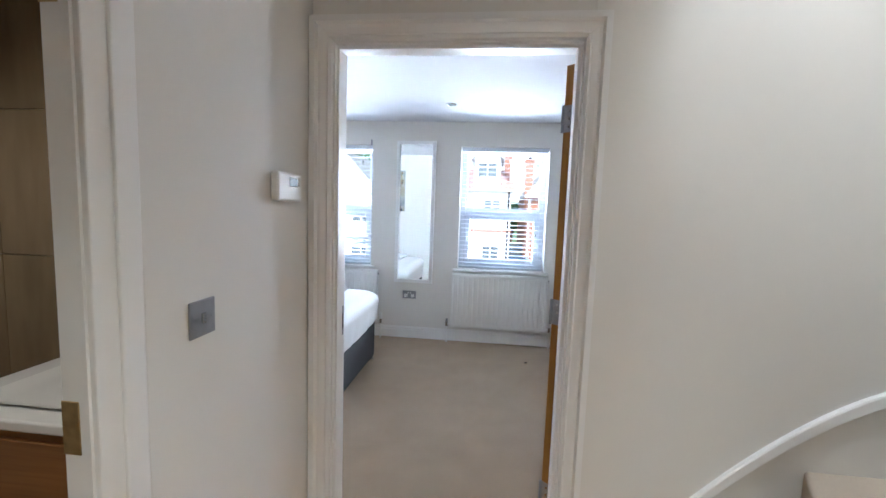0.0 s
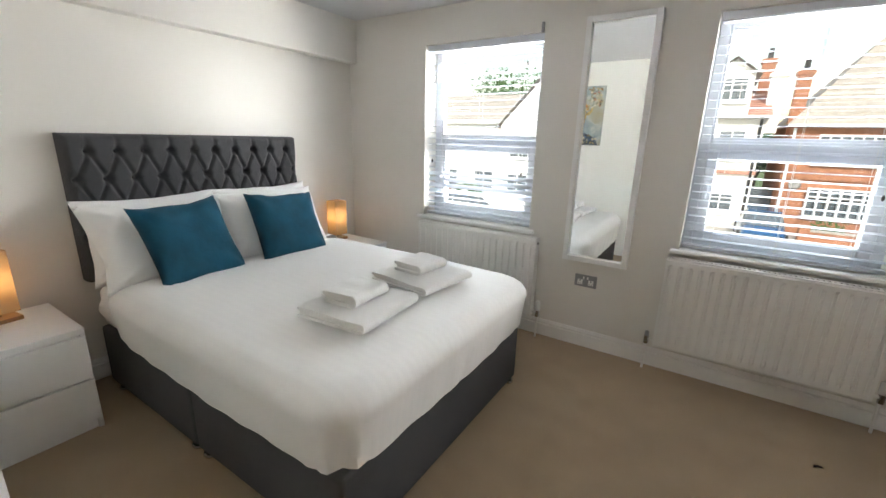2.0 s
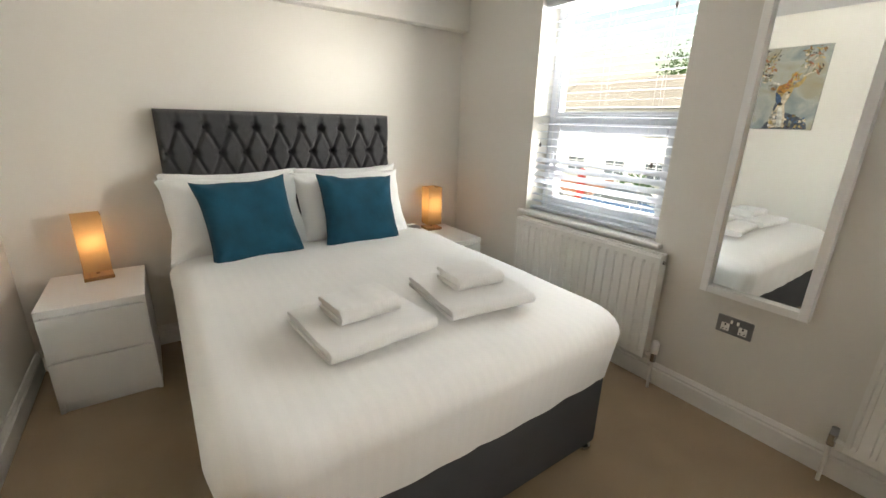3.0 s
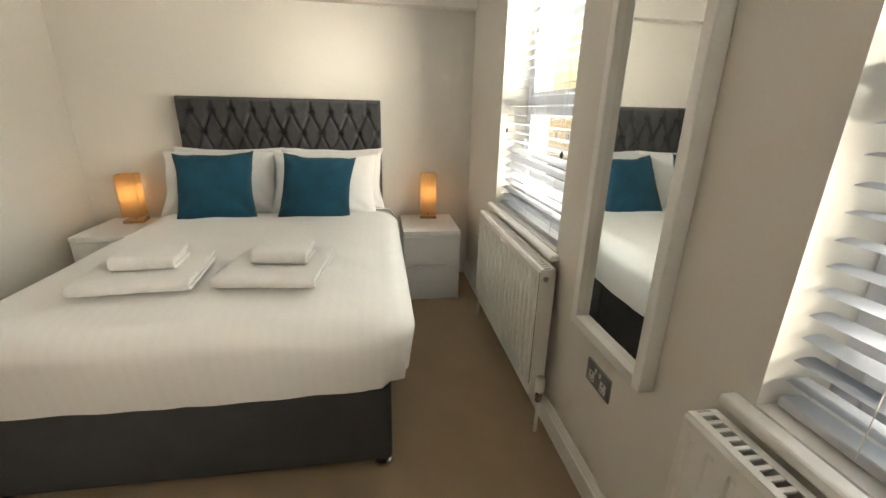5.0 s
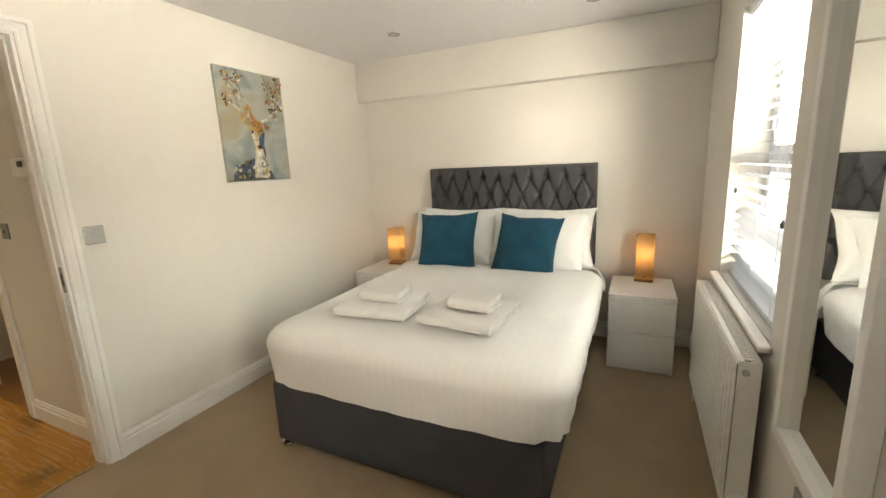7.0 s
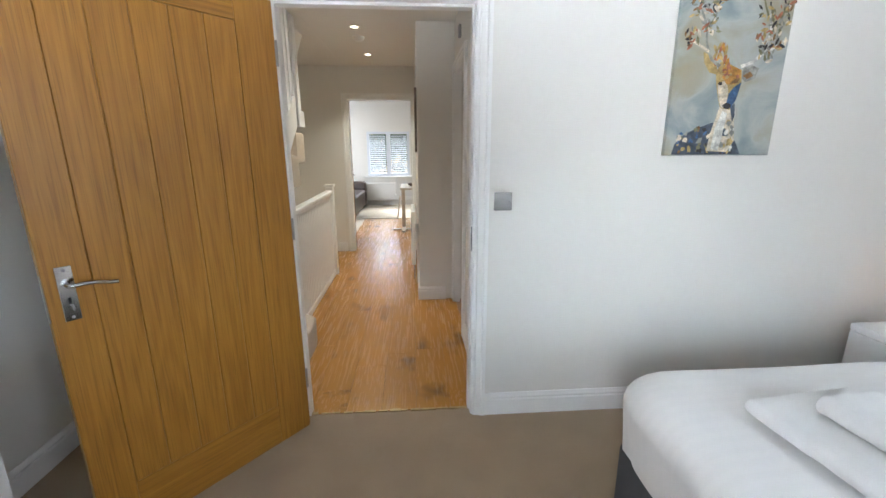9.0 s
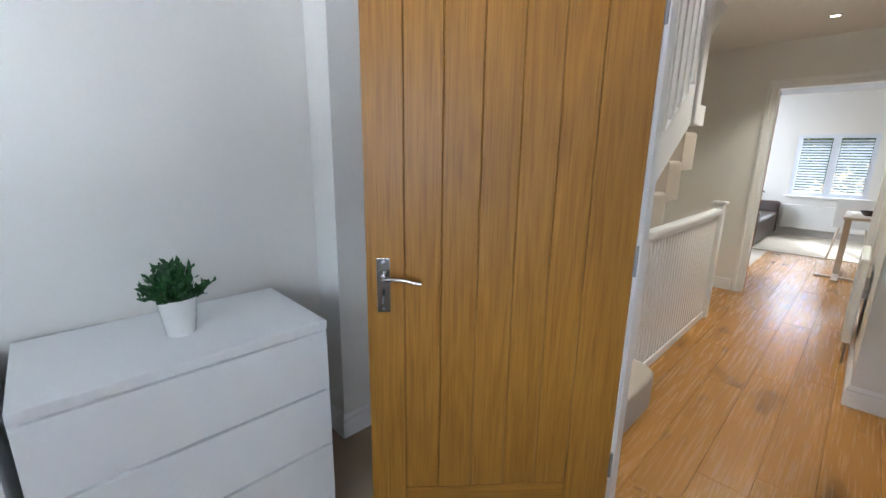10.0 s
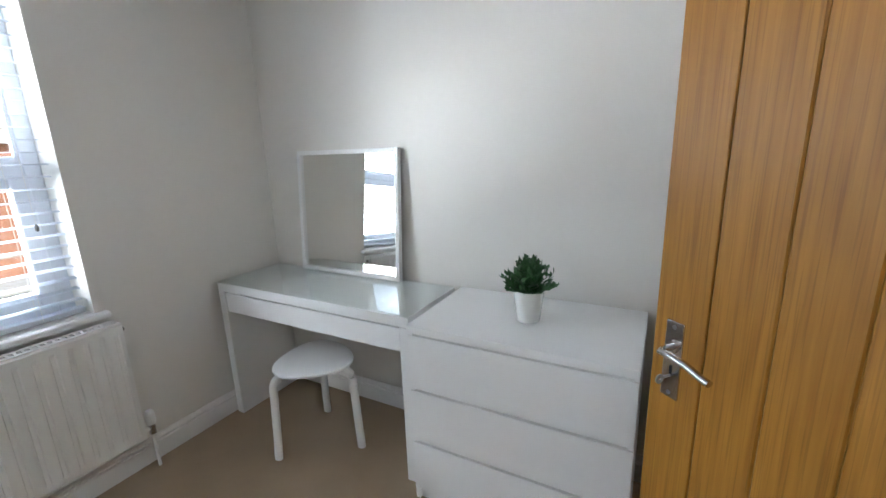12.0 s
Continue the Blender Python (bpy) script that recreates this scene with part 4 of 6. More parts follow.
def table_lamp(x, y, z, turn):
    th = thing("table_lamp", (x, y, z), turn, "small lit bedside lamp with square brown fabric shade", "table lamp", "bedside lamps")
    part("base", box(-0.062, 0.062, -0.062, 0.062, 0.0, 0.020, 0.003), M_LAMPWOOD, th, "square wooden base")
    part("stem", cyl((0, 0, 0.018), (0, 0, 0.12), 0.008, n=12), M_CHROME, th)
    part("bulb", lathe([(0.001, 0.115), (0.014, 0.12), (0.024, 0.15), (0.022, 0.175), (0.001, 0.19)], 14), M_WARMBULB, th, smooth=True)
    a = 0.058
    bm = bmesh.new()
    for sx, sy in ((1, 0), (-1, 0), (0, 1), (0, -1)):
        if sx:
            q = ((sx * a, -a), (sx * a, a))
        else:
            q = ((-a, sy * a), (a, sy * a))
        bm.faces.new([bm.verts.new((px, py, pz)) for (px, py), pz in ((q[0], 0.045), (q[1], 0.045), (q[1], 0.335), (q[0], 0.335))])
    part("shade", bm, M_SHADE, th, "brown fabric shade glowing warm from within")
    lamp("bedside_glow", "POINT", Matrix.Translation((x, y, z + 0.20)), 0.8, (1.0, 0.74, 0.46), soft=0.045)
    return th


table_lamp(-1.60, 2.635, 0.526, 8)
table_lamp(-1.60, 4.715, 0.526, -4)


# ---- dressing corner ----
def dressing_table():
    x0, x1, y0, y1, h = 2.392, 2.802, 3.826, 5.026, 0.78
    th = thing("dressing_table", ((x0 + x1) / 2, (y0 + y1) / 2, 0), 0, "white dressing table with drawer and glass top", "dressing table")
    hx, hy = (x1 - x0) / 2, (y1 - y0) / 2
    for s in (-1, 1):
        part("side_panel", box(-hx, hx, s * hy - (0.048 if s > 0 else 0), s * hy + (0 if s > 0 else 0.048), 0, h - 0.052, 0.003), M_LACQ, th)
    part("top", box(-hx, hx, -hy, hy, h - 0.052, h - 0.006, 0.003), M_LACQ, th)
    part("glass_top", box(-hx + 0.002, hx - 0.002, -hy + 0.002, hy - 0.002, h - 0.005, h, 0.0012, 1), M_TABLEGLASS, th, "clear glass sheet with green edge").visible_shadow = False
    dr = part("drawer", box(-hx + 0.006, -hx + 0.024, -hy + 0.051, hy - 0.051, h - 0.165, h - 0.062, 0.002), M_LACQ, th)
    part("drawer_box", box(-hx + 0.025, hx - 0.02, -hy + 0.06, hy - 0.06, h - 0.155, h - 0.07), M_LACQ, dr)
    part("rail", box(hx - 0.02, hx - 0.004, -hy + 0.048, hy - 0.048, h - 0.17, h - 0.053), M_LACQ, th)
    return th


dressing_table()


def framed_mirror(name, w, h, depth, face, m, label, inset=0.012):
    """A mirror in a square box frame; it faces -x before m."""
    th = tagged(new(name), label, "mirror")
    th.matrix_world = m
    bm = box(-depth, 0, -w / 2, -w / 2 + face, 0, h, 0.003)
    box(-depth, 0, w / 2 - face, w / 2, 0, h, 0.003, bm=bm)
    box(-depth, 0, -w / 2 + face, w / 2 - face, 0, face, 0.003, bm=bm)
    box(-depth, 0, -w / 2 + face, w / 2 - face, h - face, h, 0.003, bm=bm)
    part("mirror_frame", bm, M_LACQ, th, "white box frame")
    part("mirror_glass", box(-depth + inset, -depth + inset + 0.004, -w / 2 + face, w / 2 - face, face, h - face), M_MIRROR, th)
    part("backing", box(-depth + inset + 0.006, -0.002, -w / 2 + face, w / 2 - face, face, h - face), M_LACQ, th)
    return th


framed_mirror("table_mirror", 0.665, 0.655, 0.028, 0.022, Matrix.Translation((2.775, 4.437, 0.7805)) @ pose(0, 0, 0, 0, 4.2, 0), "square white framed mirror leaning on the wall above the dressing table", 0.014)
framed_mirror("wall_mirror", 0.412, 1.50, 0.045, 0.034, pose(0.490, YN - 0.001, 0.618, 0, 0, 90), "tall narrow white framed mirror on the wall between windows", 0.026)


def stool():
    th = thing("stool", (2.44, 4.42, 0), 0, "white bentwood stool with rounded triangular seat, under the dressing table", "stool")
    bm = bmesh.new()
    n, R = 60, 0.185
    def outline(a):
        return R * (1 + 0.075 * math.cos(3 * (a - ROT)))
    ROT = math.radians(158)
    prof = [(0.0, 0.443), (0.5, 0.443), (0.96, 0.4435), (0.99, 0.441), (1.0, 0.436), (0.99, 0.429), (0.96, 0.426), (0.5, 0.426), (0.0, 0.426)]
    rows = []
    for f, z in prof:
        rows.append([bm.verts.new((max(f, 0.001) * outline(6.28319 * k / n) * math.cos(6.28319 * k / n), max(f, 0.001) * outline(6.28319 * k / n) * math.sin(6.28319 * k / n), z + 0.006)) for k in range(n)])
    for u, v in zip(rows, rows[1:]):
        for k in range(n):
            bm.faces.new((u[k], u[(k + 1) % n], v[(k + 1) % n], v[k]))
    bmesh.ops.recalc_face_normals(bm, faces=bm.faces)
    part("seat", bm, M_LACQ, th, smooth=True)
    for i in range(3):
        a = ROT + math.radians(120 * i)
        ca, sa = math.cos(a), math.sin(a)
        pts = [(0.06, 0.418)]
        pts += [(0.150 + 0.058 * math.sin(t * 1.5708 / 6), 0.418 - 0.058 * (1 - math.cos(t * 1.5708 / 6))) for t in range(7)]
        pts += [(0.213, 0.25), (0.220, 0.10), (0.226, 0.0)]
        part("leg", tube([(r * ca, r * sa, z) for r, z in pts], 0.022, 12, flat=0.78), M_LACQ, th, smooth=True)
    return th


stool()


def plant():
    th = thing("potted_plant", (2.552, 3.39, 0.7805), 0, "small artificial green plant in a white pot on the chest", "plant")
    part("pot", lathe([(0.001, 0.0), (0.040, 0.0), (0.043, 0.004), (0.057, 0.118), (0.058, 0.122), (0.054, 0.122), (0.051, 0.100), (0.001, 0.100)], 36), M_CERAMIC, th, "white tapered pot", smooth=True)
    part("soil", lathe([(0.001, 0.103), (0.050, 0.102)], 20), M_SOIL, th)
    rnd = random.Random(11)
    bm = bmesh.new()
    for i in range(115):
        a, el = rnd.uniform(0, 6.283), rnd.uniform(0.38, 1.5)
        L = rnd.uniform(0.07, 0.105) + 0.025 * math.sin(el)
        d = Vector((math.cos(a) * math.cos(el), math.sin(a) * math.cos(el), math.sin(el)))
        b = Vector((rnd.uniform(-0.02, 0.02), rnd.uniform(-0.02, 0.02), 0.103))
        tip = b + d * L + Vector((0, 0, -0.012 * (1.4 - el)))
        cyl(b, tip, 0.0016, 0.0008, n=4, bm=bm)
        for j in range(9):
            f = 0.25 + 0.75 * j / 8
            p = b.lerp(tip, f)
            la, le = rnd.uniform(0, 6.283), rnd.uniform(-0.2, 1.2)
            ld = (Vector((math.cos(la) * math.cos(le), math.sin(la) * math.cos(le), math.sin(le))) + d * 0.8).normalized()
            side = ld.cross(Vector((rnd.uniform(-1, 1), rnd.uniform(-1, 1), 0.6))).normalized() * rnd.uniform(0.005, 0.009)
            ll = rnd.uniform(0.018, 0.034)
            up = ld.cross(side).normalized() * 0.002
            vs = [bm.verts.new(q) for q in (p, p + ld * ll * 0.45 + side + up, p + ld * ll, p + ld * ll * 0.45 - side + up)]
            bm.faces.new(vs)
    tagged(part("foliage", bm, M_LEAF, th, "dense fine green leaves"), kind="stuff")
    return th


plant()
# ---- bedroom door ----
def oak_door():
    """Ledged oak door leaf: stiles, rails and five grooved boards, open into the room."""
    w, h, t = 0.848, 1.966, 0.044
    th = thing("bedroom_door", (1.574, 2.298, 0.006), 49.3, "oak panelled door standing open into the bedroom", "door")
    # leaf runs along +x from the hinge, face to the room at y = +t
    ha, la = 0.158, w - 0.116          # inner edges of the stiles
    part("hinge_stile", box(-0.002, ha, 0, t, 0, h, 0.002, 1), M_DOOR, th)
    part("latch_stile", box(la, w, 0, t, 0, h, 0.002, 1), M_DOOR, th)
    part("top_rail", box(ha + 0.0005, la - 0.0005, 0, t, h - 0.105, h, 0.002, 1), M_DOORX, th)
    part("bottom_rail", box(ha + 0.0005, la - 0.0005, 0, t, 0, 0.200, 0.002, 1), M_DOORX, th)
    n = 5
    bw = (la - ha - 0.001) / n
    first = None
    for i in range(n):
        a = ha + 0.0005 + i * bw
        m = Matrix.Translation((a, 0, 0.2005))
        if first is None:
            first = part("board", box(0.0004, bw - 0.0004, 0.0015, t - 0.0015, 0, h - 0.306, 0.0032, 1), M_DOOR, th, at=m)
        else:
            share("board", first, m, th)
    part("core", box(0.15, w - 0.11, 0.015, t - 0.015, 0.13, h - 0.1), M_DOOR, th)
    for side, y0 in ((1, t), (-1, 0.0)):
        zc = 0.955
        px = w - 0.052
        pl = box(px - 0.021, px + 0.021, -0.0005, 0.004, zc - 0.088, zc + 0.088, 0.012, 3)
        for v in pl.verts:
            v.co.y = y0 + side * abs(v.co.y) if abs(v.co.y) > 0.002 else y0
        hp = part("handle_plate", pl, M_CHROME, th, "chrome lever plate with keyhole")
        y = lambda d: y0 + side * d
        part("lever", tube([(px, y(0.004), zc + 0.032), (px, y(0.03), zc + 0.032), (px - 0.006, y(0.045), zc + 0.032), (px - 0.03, y(0.048), zc + 0.034), (px - 0.065, y(0.048), zc + 0.031), (px - 0.10, y(0.050), zc + 0.022), (px - 0.118, y(0.052), zc + 0.020)], 0.0085, 12, flat=0.8), M_CHROME, hp, smooth=True)
        part("rose", cyl((px, y(0.003), zc + 0.032), (px, y(0.010), zc + 0.032), 0.014, n=18), M_CHROME, hp)
        part("keyhole", box(px - 0.003, px + 0.003, min(y(0.0042), y(0.0048)), max(y(0.0042), y(0.0048)), zc - 0.032, zc - 0.012), M_BLACK, hp)
        for sz in (-0.076, 0.076):
            part("screw", cyl((px, y(0.004), zc + sz), (px, y(0.0055), zc + sz), 0.005, n=10), M_STEEL, hp)
    key = part("key", tube([(w - 0.052, t + 0.005, 0.92), (w - 0.052, t + 0.025, 0.92)], 0.003, 8), M_STEEL, th)
    kb = lathe([(0.004, -0.0015), (0.011, -0.0015), (0.011, 0.0015), (0.004, 0.0015), (0.004, -0.0015)], 14)
    part("key_bow", kb, M_STEEL, key, at=pose(w - 0.052, t + 0.034, 0.918, 0, 90, 0))
    part("latch_plate", box(w - 0.0005, w + 0.0015, 0.010, 0.030, 0.87, 1.02), M_STEEL, th)
    for hz in (0.22, 0.98, 1.72):
        hg = part("hinge", box(-0.003, 0.0015, 0.004, t - 0.001, hz, hz + 0.10, 0.001, 1), M_STEEL, th, "steel butt hinge")
        part("knuckle", cyl((-0.004, t + 0.002, hz), (-0.004, t + 0.002, hz + 0.10), 0.006, n=12), M_STEEL, hg)
        for k in (0.02, 0.05, 0.08):
            part("screw", cyl((-0.003, 0.02, hz + k), (-0.005, 0.02, hz + k), 0.0045, n=8), M_CHROME, hg)
    return th


oak_door()


# ---- switches and sockets ----
def switch_plate(at_m, material, label, kind="switch"):
    th = tagged(new("light_switch"), label, "switch")
    th.matrix_world = at_m
    part("plate", box(-0.043, 0.043, -0.006, -0.0005, -0.043, 0.043, 0.003), material, th)
    part("rocker", box(-0.006, 0.006, -0.011, -0.005, -0.012, 0.012, 0.002), M_PLASTIC if material is M_PLASTIC else M_CHROME, th)
    for s in (-0.030, 0.030):
        part("screw", cyl((s, -0.0055, 0), (s, -0.007, 0), 0.0035, n=10), M_STEEL, th)
    return th


switch_plate(pose(0.561, YS, 1.146, 0, 0, 180), M_NICKEL, "square brushed chrome light switch on the wall")


def double_socket(x, z):
    th = thing("wall_socket", (x, YN, z), 0, "dark steel double power socket on the wall below the mirror", "socket")
    part("plate", box(-0.073, 0.073, -0.008, -0.0005, -0.043, 0.043, 0.003), M_STEEL, th)
    for s in (-0.036, 0.036):
        bm = box(s - 0.017, s + 0.017, -0.0092, -0.0078, -0.028, 0.008)
        part("insert", bm, M_PLASTIC, th)
        bm = box(s - 0.003, s + 0.003, -0.0100, -0.0090, -0.004, 0.005)
        box(s - 0.011, s - 0.005, -0.0100, -0.0090, -0.022, -0.018, bm=bm)
        box(s + 0.005, s + 0.011, -0.0100, -0.0090, -0.022, -0.018, bm=bm)
        part("pin_holes", bm, M_BLACK, th)
        part("rocker", box(s * 0.36 - 0.005, s * 0.36 + 0.005, -0.012, -0.0075, 0.012, 0.030, 0.002), M_PLASTIC, th)
    return th


double_socket(0.449, 0.479)
speck = thing("carpet_speck", (1.680, 4.522, 0), 20, "tiny dark cable stub on the carpet", "debris")
part("stub", tube([(-0.015, 0, 0.004), (0, 0.003, 0.006), (0.015, 0, 0.004)], 0.004, 8), M_BLACK, speck)


# ---- painting ----
def canvas_material():
    """Washed background: pale grey-green, warm beige and dull blue clouds with fine weave."""
    m = bpy.data.materials.new("painted_canvas")
    m.use_nodes = True
    N, L = m.node_tree.nodes, m.node_tree.links
    bsdf = N["Principled BSDF"]
    bsdf.inputs["Roughness"].default_value = 0.7
    tc = N.new("ShaderNodeTexCoord")
    big = N.new("ShaderNodeTexNoise")
    big.inputs["Scale"].default_value, big.inputs["Detail"].default_value, big.inputs["Distortion"].default_value = 4.2, 8.0, 0.6
    L.new(tc.outputs["Object"], big.inputs["Vector"])
    ramp = N.new("ShaderNodeValToRGB")
    cr = ramp.color_ramp
    cr.elements[0].position, cr.elements[0].color = 0.28, (0.15, 0.21, 0.24, 1)
    cr.elements[1].position, cr.elements[1].color = 0.74, (0.36, 0.30, 0.18, 1)
    for at, c in ((0.40, (0.26, 0.31, 0.31, 1)), (0.50, (0.40, 0.41, 0.38, 1)), (0.60, (0.36, 0.34, 0.26, 1))):
        cr.elements.new(at).color = c
    L.new(big.outputs["Fac"], ramp.inputs["Fac"])
    L.new(ramp.outputs["Color"], bsdf.inputs["Base Color"])
    wv = N.new("ShaderNodeTexNoise")
    wv.inputs["Scale"].default_value = 500
    L.new(tc.outputs["Object"], wv.inputs["Vector"])
    bp = N.new("ShaderNodeBump")
    bp.inputs["Strength"].default_value, bp.inputs["Distance"].default_value = 0.4, 0.002
    L.new(wv.outputs["Fac"], bp.inputs["Height"])
    L.new(bp.outputs["Normal"], bsdf.inputs["Normal"])
    return m


def painting():
    """A stretched canvas with painted patches: a deer's head with leafy antlers."""
    th = thing("canvas_painting", (-0.452, YS + 0.001, 1.355), 180, "unframed canvas painting of a deer with leafy antlers", "painting")
    w, h, d = 0.52, 0.70, 0.022
    part("canvas", box(-w / 2, w / 2, -d, 0, 0, h, 0.003), canvas_material(), th)
    tone = lambda name, c: mat("paint_" + name, c, 0.7, vary=0.45, scale=28, fine=0.2, fine_scale=120)
    tints = {"brown": tone("brown", (0.22, 0.12, 0.045)), "orange": tone("orange", (0.46, 0.22, 0.045)), "ochre": tone("ochre", (0.42, 0.30, 0.12)),
             "cream": tone("cream", (0.58, 0.50, 0.38)), "slate": tone("slate", (0.06, 0.075, 0.10)), "grey": tone("grey", (0.25, 0.25, 0.22)),
             "dark": tone("dark", (0.035, 0.03, 0.03)), "rust": tone("rust", (0.34, 0.13, 0.07)), "blue": tone("blue", (0.05, 0.11, 0.22)),
             "pale": tone("pale", (0.62, 0.60, 0.55)), "olive": tone("olive", (0.17, 0.16, 0.09))}
    lay = [0]

    def patch(name, tint, pts):
        lay[0] += 1
        y = -d - 0.0006 - 0.00003 * lay[0]
        bm = bmesh.new()
        bm.faces.new([bm.verts.new((px, y, pz)) for px, pz in pts])
        part(name, bm, tints[tint], th)

    def blob(cx, cz, rx, rz, k=14, rough=0.25, turn=0.0):
        out = []
        for i in range(k):
            a = 6.28319 * i / k
            r = 1 + rnd.uniform(-rough, rough)
            ex, ez = rx * r * math.cos(a), rz * r * math.sin(a)
            out.append((cx + ex * math.cos(turn) - ez * math.sin(turn), cz + ex * math.sin(turn) + ez * math.cos(turn)))
        return [(max(-0.258, min(0.258, px)), max(0.003, min(0.697, pz))) for px, pz in out]

    def leaf(cx, cz, size, turn):
        c, s_ = math.cos(turn), math.sin(turn)
        return [(max(-0.258, min(0.258, cx + u * c - v * s_)), max(0.003, min(0.697, cz + u * s_ + v * c)))
                for u, v in ((-size, 0), (-size * 0.3, size * 0.36), (size * 0.5, size * 0.28), (size, 0), (size * 0.4, -size * 0.34), (-size * 0.4, -size * 0.3))]

    def stroke(name, tint, pts, width):
        for (ax, az), (bx, bz) in zip(pts, pts[1:]):
            n = Vector((az - bz, bx - ax)).normalized() * width
            patch(name, tint, [(ax - n.x, az - n.y), (bx - n.x * 0.8, bz - n.y * 0.8), (bx + n.x * 0.8, bz + n.y * 0.8), (ax + n.x, az + n.y)])
            width *= 0.86

    rnd = random.Random(3)
    # dark patterned back and shoulder
    patch("shoulder", "slate", [(-0.225, 0.004), (-0.215, 0.05), (-0.175, 0.095), (-0.11, 0.125), (-0.045, 0.148), (0.02, 0.13), (0.085, 0.06), (0.115, 0.004)])
    for i in range(46):
        a = rnd.random()
        patch("dab", rnd.choice(("cream", "brown", "blue", "grey", "ochre", "dark", "olive")), blob(-0.205 + 0.27 * a, rnd.uniform(0.012, 0.05 + 0.085 * math.sin(math.pi * min(1.0, a + 0.2))), rnd.uniform(0.007, 0.018), rnd.uniform(0.005, 0.012), 8, 0.45, rnd.uniform(0, 3)))
    # neck and throat
    patch("neck", "cream", [(-0.055, 0.02), (-0.05, 0.09), (-0.035, 0.16), (-0.02, 0.225), (0.045, 0.225), (0.06, 0.15), (0.075, 0.07), (0.045, 0.015)])
    patch("throat", "pale", [(-0.035, 0.03), (-0.03, 0.12), (-0.005, 0.20), (0.02, 0.19), (0.012, 0.09), (0.0, 0.02)])
    for i in range(16):
        patch("dab", rnd.choice(("ochre", "brown", "slate", "pale", "grey")), blob(rnd.uniform(0.015, 0.065), rnd.uniform(0.03, 0.19), rnd.uniform(0.006, 0.013), rnd.uniform(0.008, 0.018), 8, 0.4))
    # ears behind the head
    patch("ear", "ochre", [(-0.055, 0.355), (-0.095, 0.365), (-0.125, 0.405), (-0.135, 0.45), (-0.10, 0.435), (-0.065, 0.40)])
    patch("ear", "grey", [(0.055, 0.345), (0.085, 0.325), (0.125, 0.34), (0.140, 0.385), (0.105, 0.395), (0.065, 0.385)])
    patch("ear_fold", "brown", [(0.065, 0.352), (0.09, 0.338), (0.115, 0.352), (0.10, 0.37)])
    # head
    patch("head", "ochre", [(-0.065, 0.37), (-0.052, 0.31), (-0.036, 0.255), (-0.018, 0.212), (0.028, 0.205), (0.052, 0.25), (0.066, 0.32), (0.058, 0.375), (0.0, 0.40), (-0.045, 0.395)])
    patch("muzzle", "cream", [(-0.048, 0.315), (-0.034, 0.255), (-0.016, 0.214), (0.008, 0.212), (0.010, 0.285), (-0.010, 0.335)])
    patch("cheek", "blue", [(0.008, 0.235), (0.032, 0.212), (0.052, 0.25), (0.066, 0.325), (0.035, 0.305), (0.012, 0.275)])
    patch("forehead", "orange", [(-0.030, 0.345), (-0.005, 0.315), (0.035, 0.315), (0.058, 0.345), (0.052, 0.378), (0.0, 0.395), (-0.035, 0.385)])
    patch("brow", "brown", [(0.010, 0.318), (0.045, 0.320), (0.060, 0.345), (0.030, 0.338)])
    patch("jaw", "slate", [(0.030, 0.212), (0.048, 0.235), (0.058, 0.18), (0.050, 0.15)])
    patch("nose", "dark", blob(0.012, 0.222, 0.022, 0.014, 12, 0.12))
    patch("eye", "dark", blob(-0.034, 0.318, 0.010, 0.008, 10, 0.1))
    for i in range(12):
        patch("dab", rnd.choice(("orange", "rust", "ochre")), blob(rnd.uniform(-0.03, 0.045), rnd.uniform(0.34, 0.385), rnd.uniform(0.006, 0.014), rnd.uniform(0.005, 0.010), 8, 0.4))
    for i in range(14):
        patch("tuft", rnd.choice(("orange", "orange", "ochre", "rust")), leaf(rnd.uniform(-0.085, -0.01), rnd.uniform(0.39, 0.475), rnd.uniform(0.016, 0.030), rnd.uniform(1.0, 2.2)))
    # antlers and their leaves
    stroke("antler", "grey", [(-0.05, 0.39), (-0.095, 0.42), (-0.125, 0.48), (-0.135, 0.55), (-0.17, 0.62)], 0.008)
    stroke("antler", "cream", [(-0.11, 0.45), (-0.165, 0.48), (-0.21, 0.50)], 0.006)
    stroke("antler", "grey", [(-0.13, 0.53), (-0.10, 0.60), (-0.11, 0.66)], 0.006)
    stroke("antler", "pale", [(0.05, 0.39), (0.105, 0.41), (0.155, 0.46), (0.165, 0.54), (0.15, 0.62)], 0.008)
    stroke("antler", "pale", [(0.14, 0.44), (0.195, 0.47), (0.235, 0.50)], 0.006)
    stroke("antler", "olive", [(0.16, 0.52), (0.20, 0.58), (0.225, 0.66)], 0.006)
    stroke("antler", "olive", [(0.15, 0.58), (0.12, 0.64), (0.10, 0.69)], 0.005)
    clumps = ((-0.155, 0.60, 0.060, "grey"), (-0.11, 0.555, 0.045, "olive"), (-0.20, 0.505, 0.038, "rust"), (-0.185, 0.655, 0.040, "ochre"), (-0.10, 0.65, 0.035, "grey"),
              (0.14, 0.605, 0.055, "ochre"), (0.20, 0.57, 0.045, "grey"), (0.135, 0.505, 0.042, "rust"), (0.205, 0.49, 0.040, "cream"), (0.215, 0.65, 0.035, "olive"), (0.16, 0.44, 0.040, "grey"))
    for cx, cz, r, lead in clumps:
        for i in range(17):
            a, q = rnd.uniform(0, 6.283), r * math.sqrt(rnd.random())
            patch("leaf", rnd.choice((lead, lead, "grey", "olive", "brown", "cream", "dark", "rust", "ochre")), leaf(cx + q * math.cos(a), cz + q * math.sin(a), rnd.uniform(0.009, 0.021), rnd.uniform(0, 6.283)))
    return th


painting()

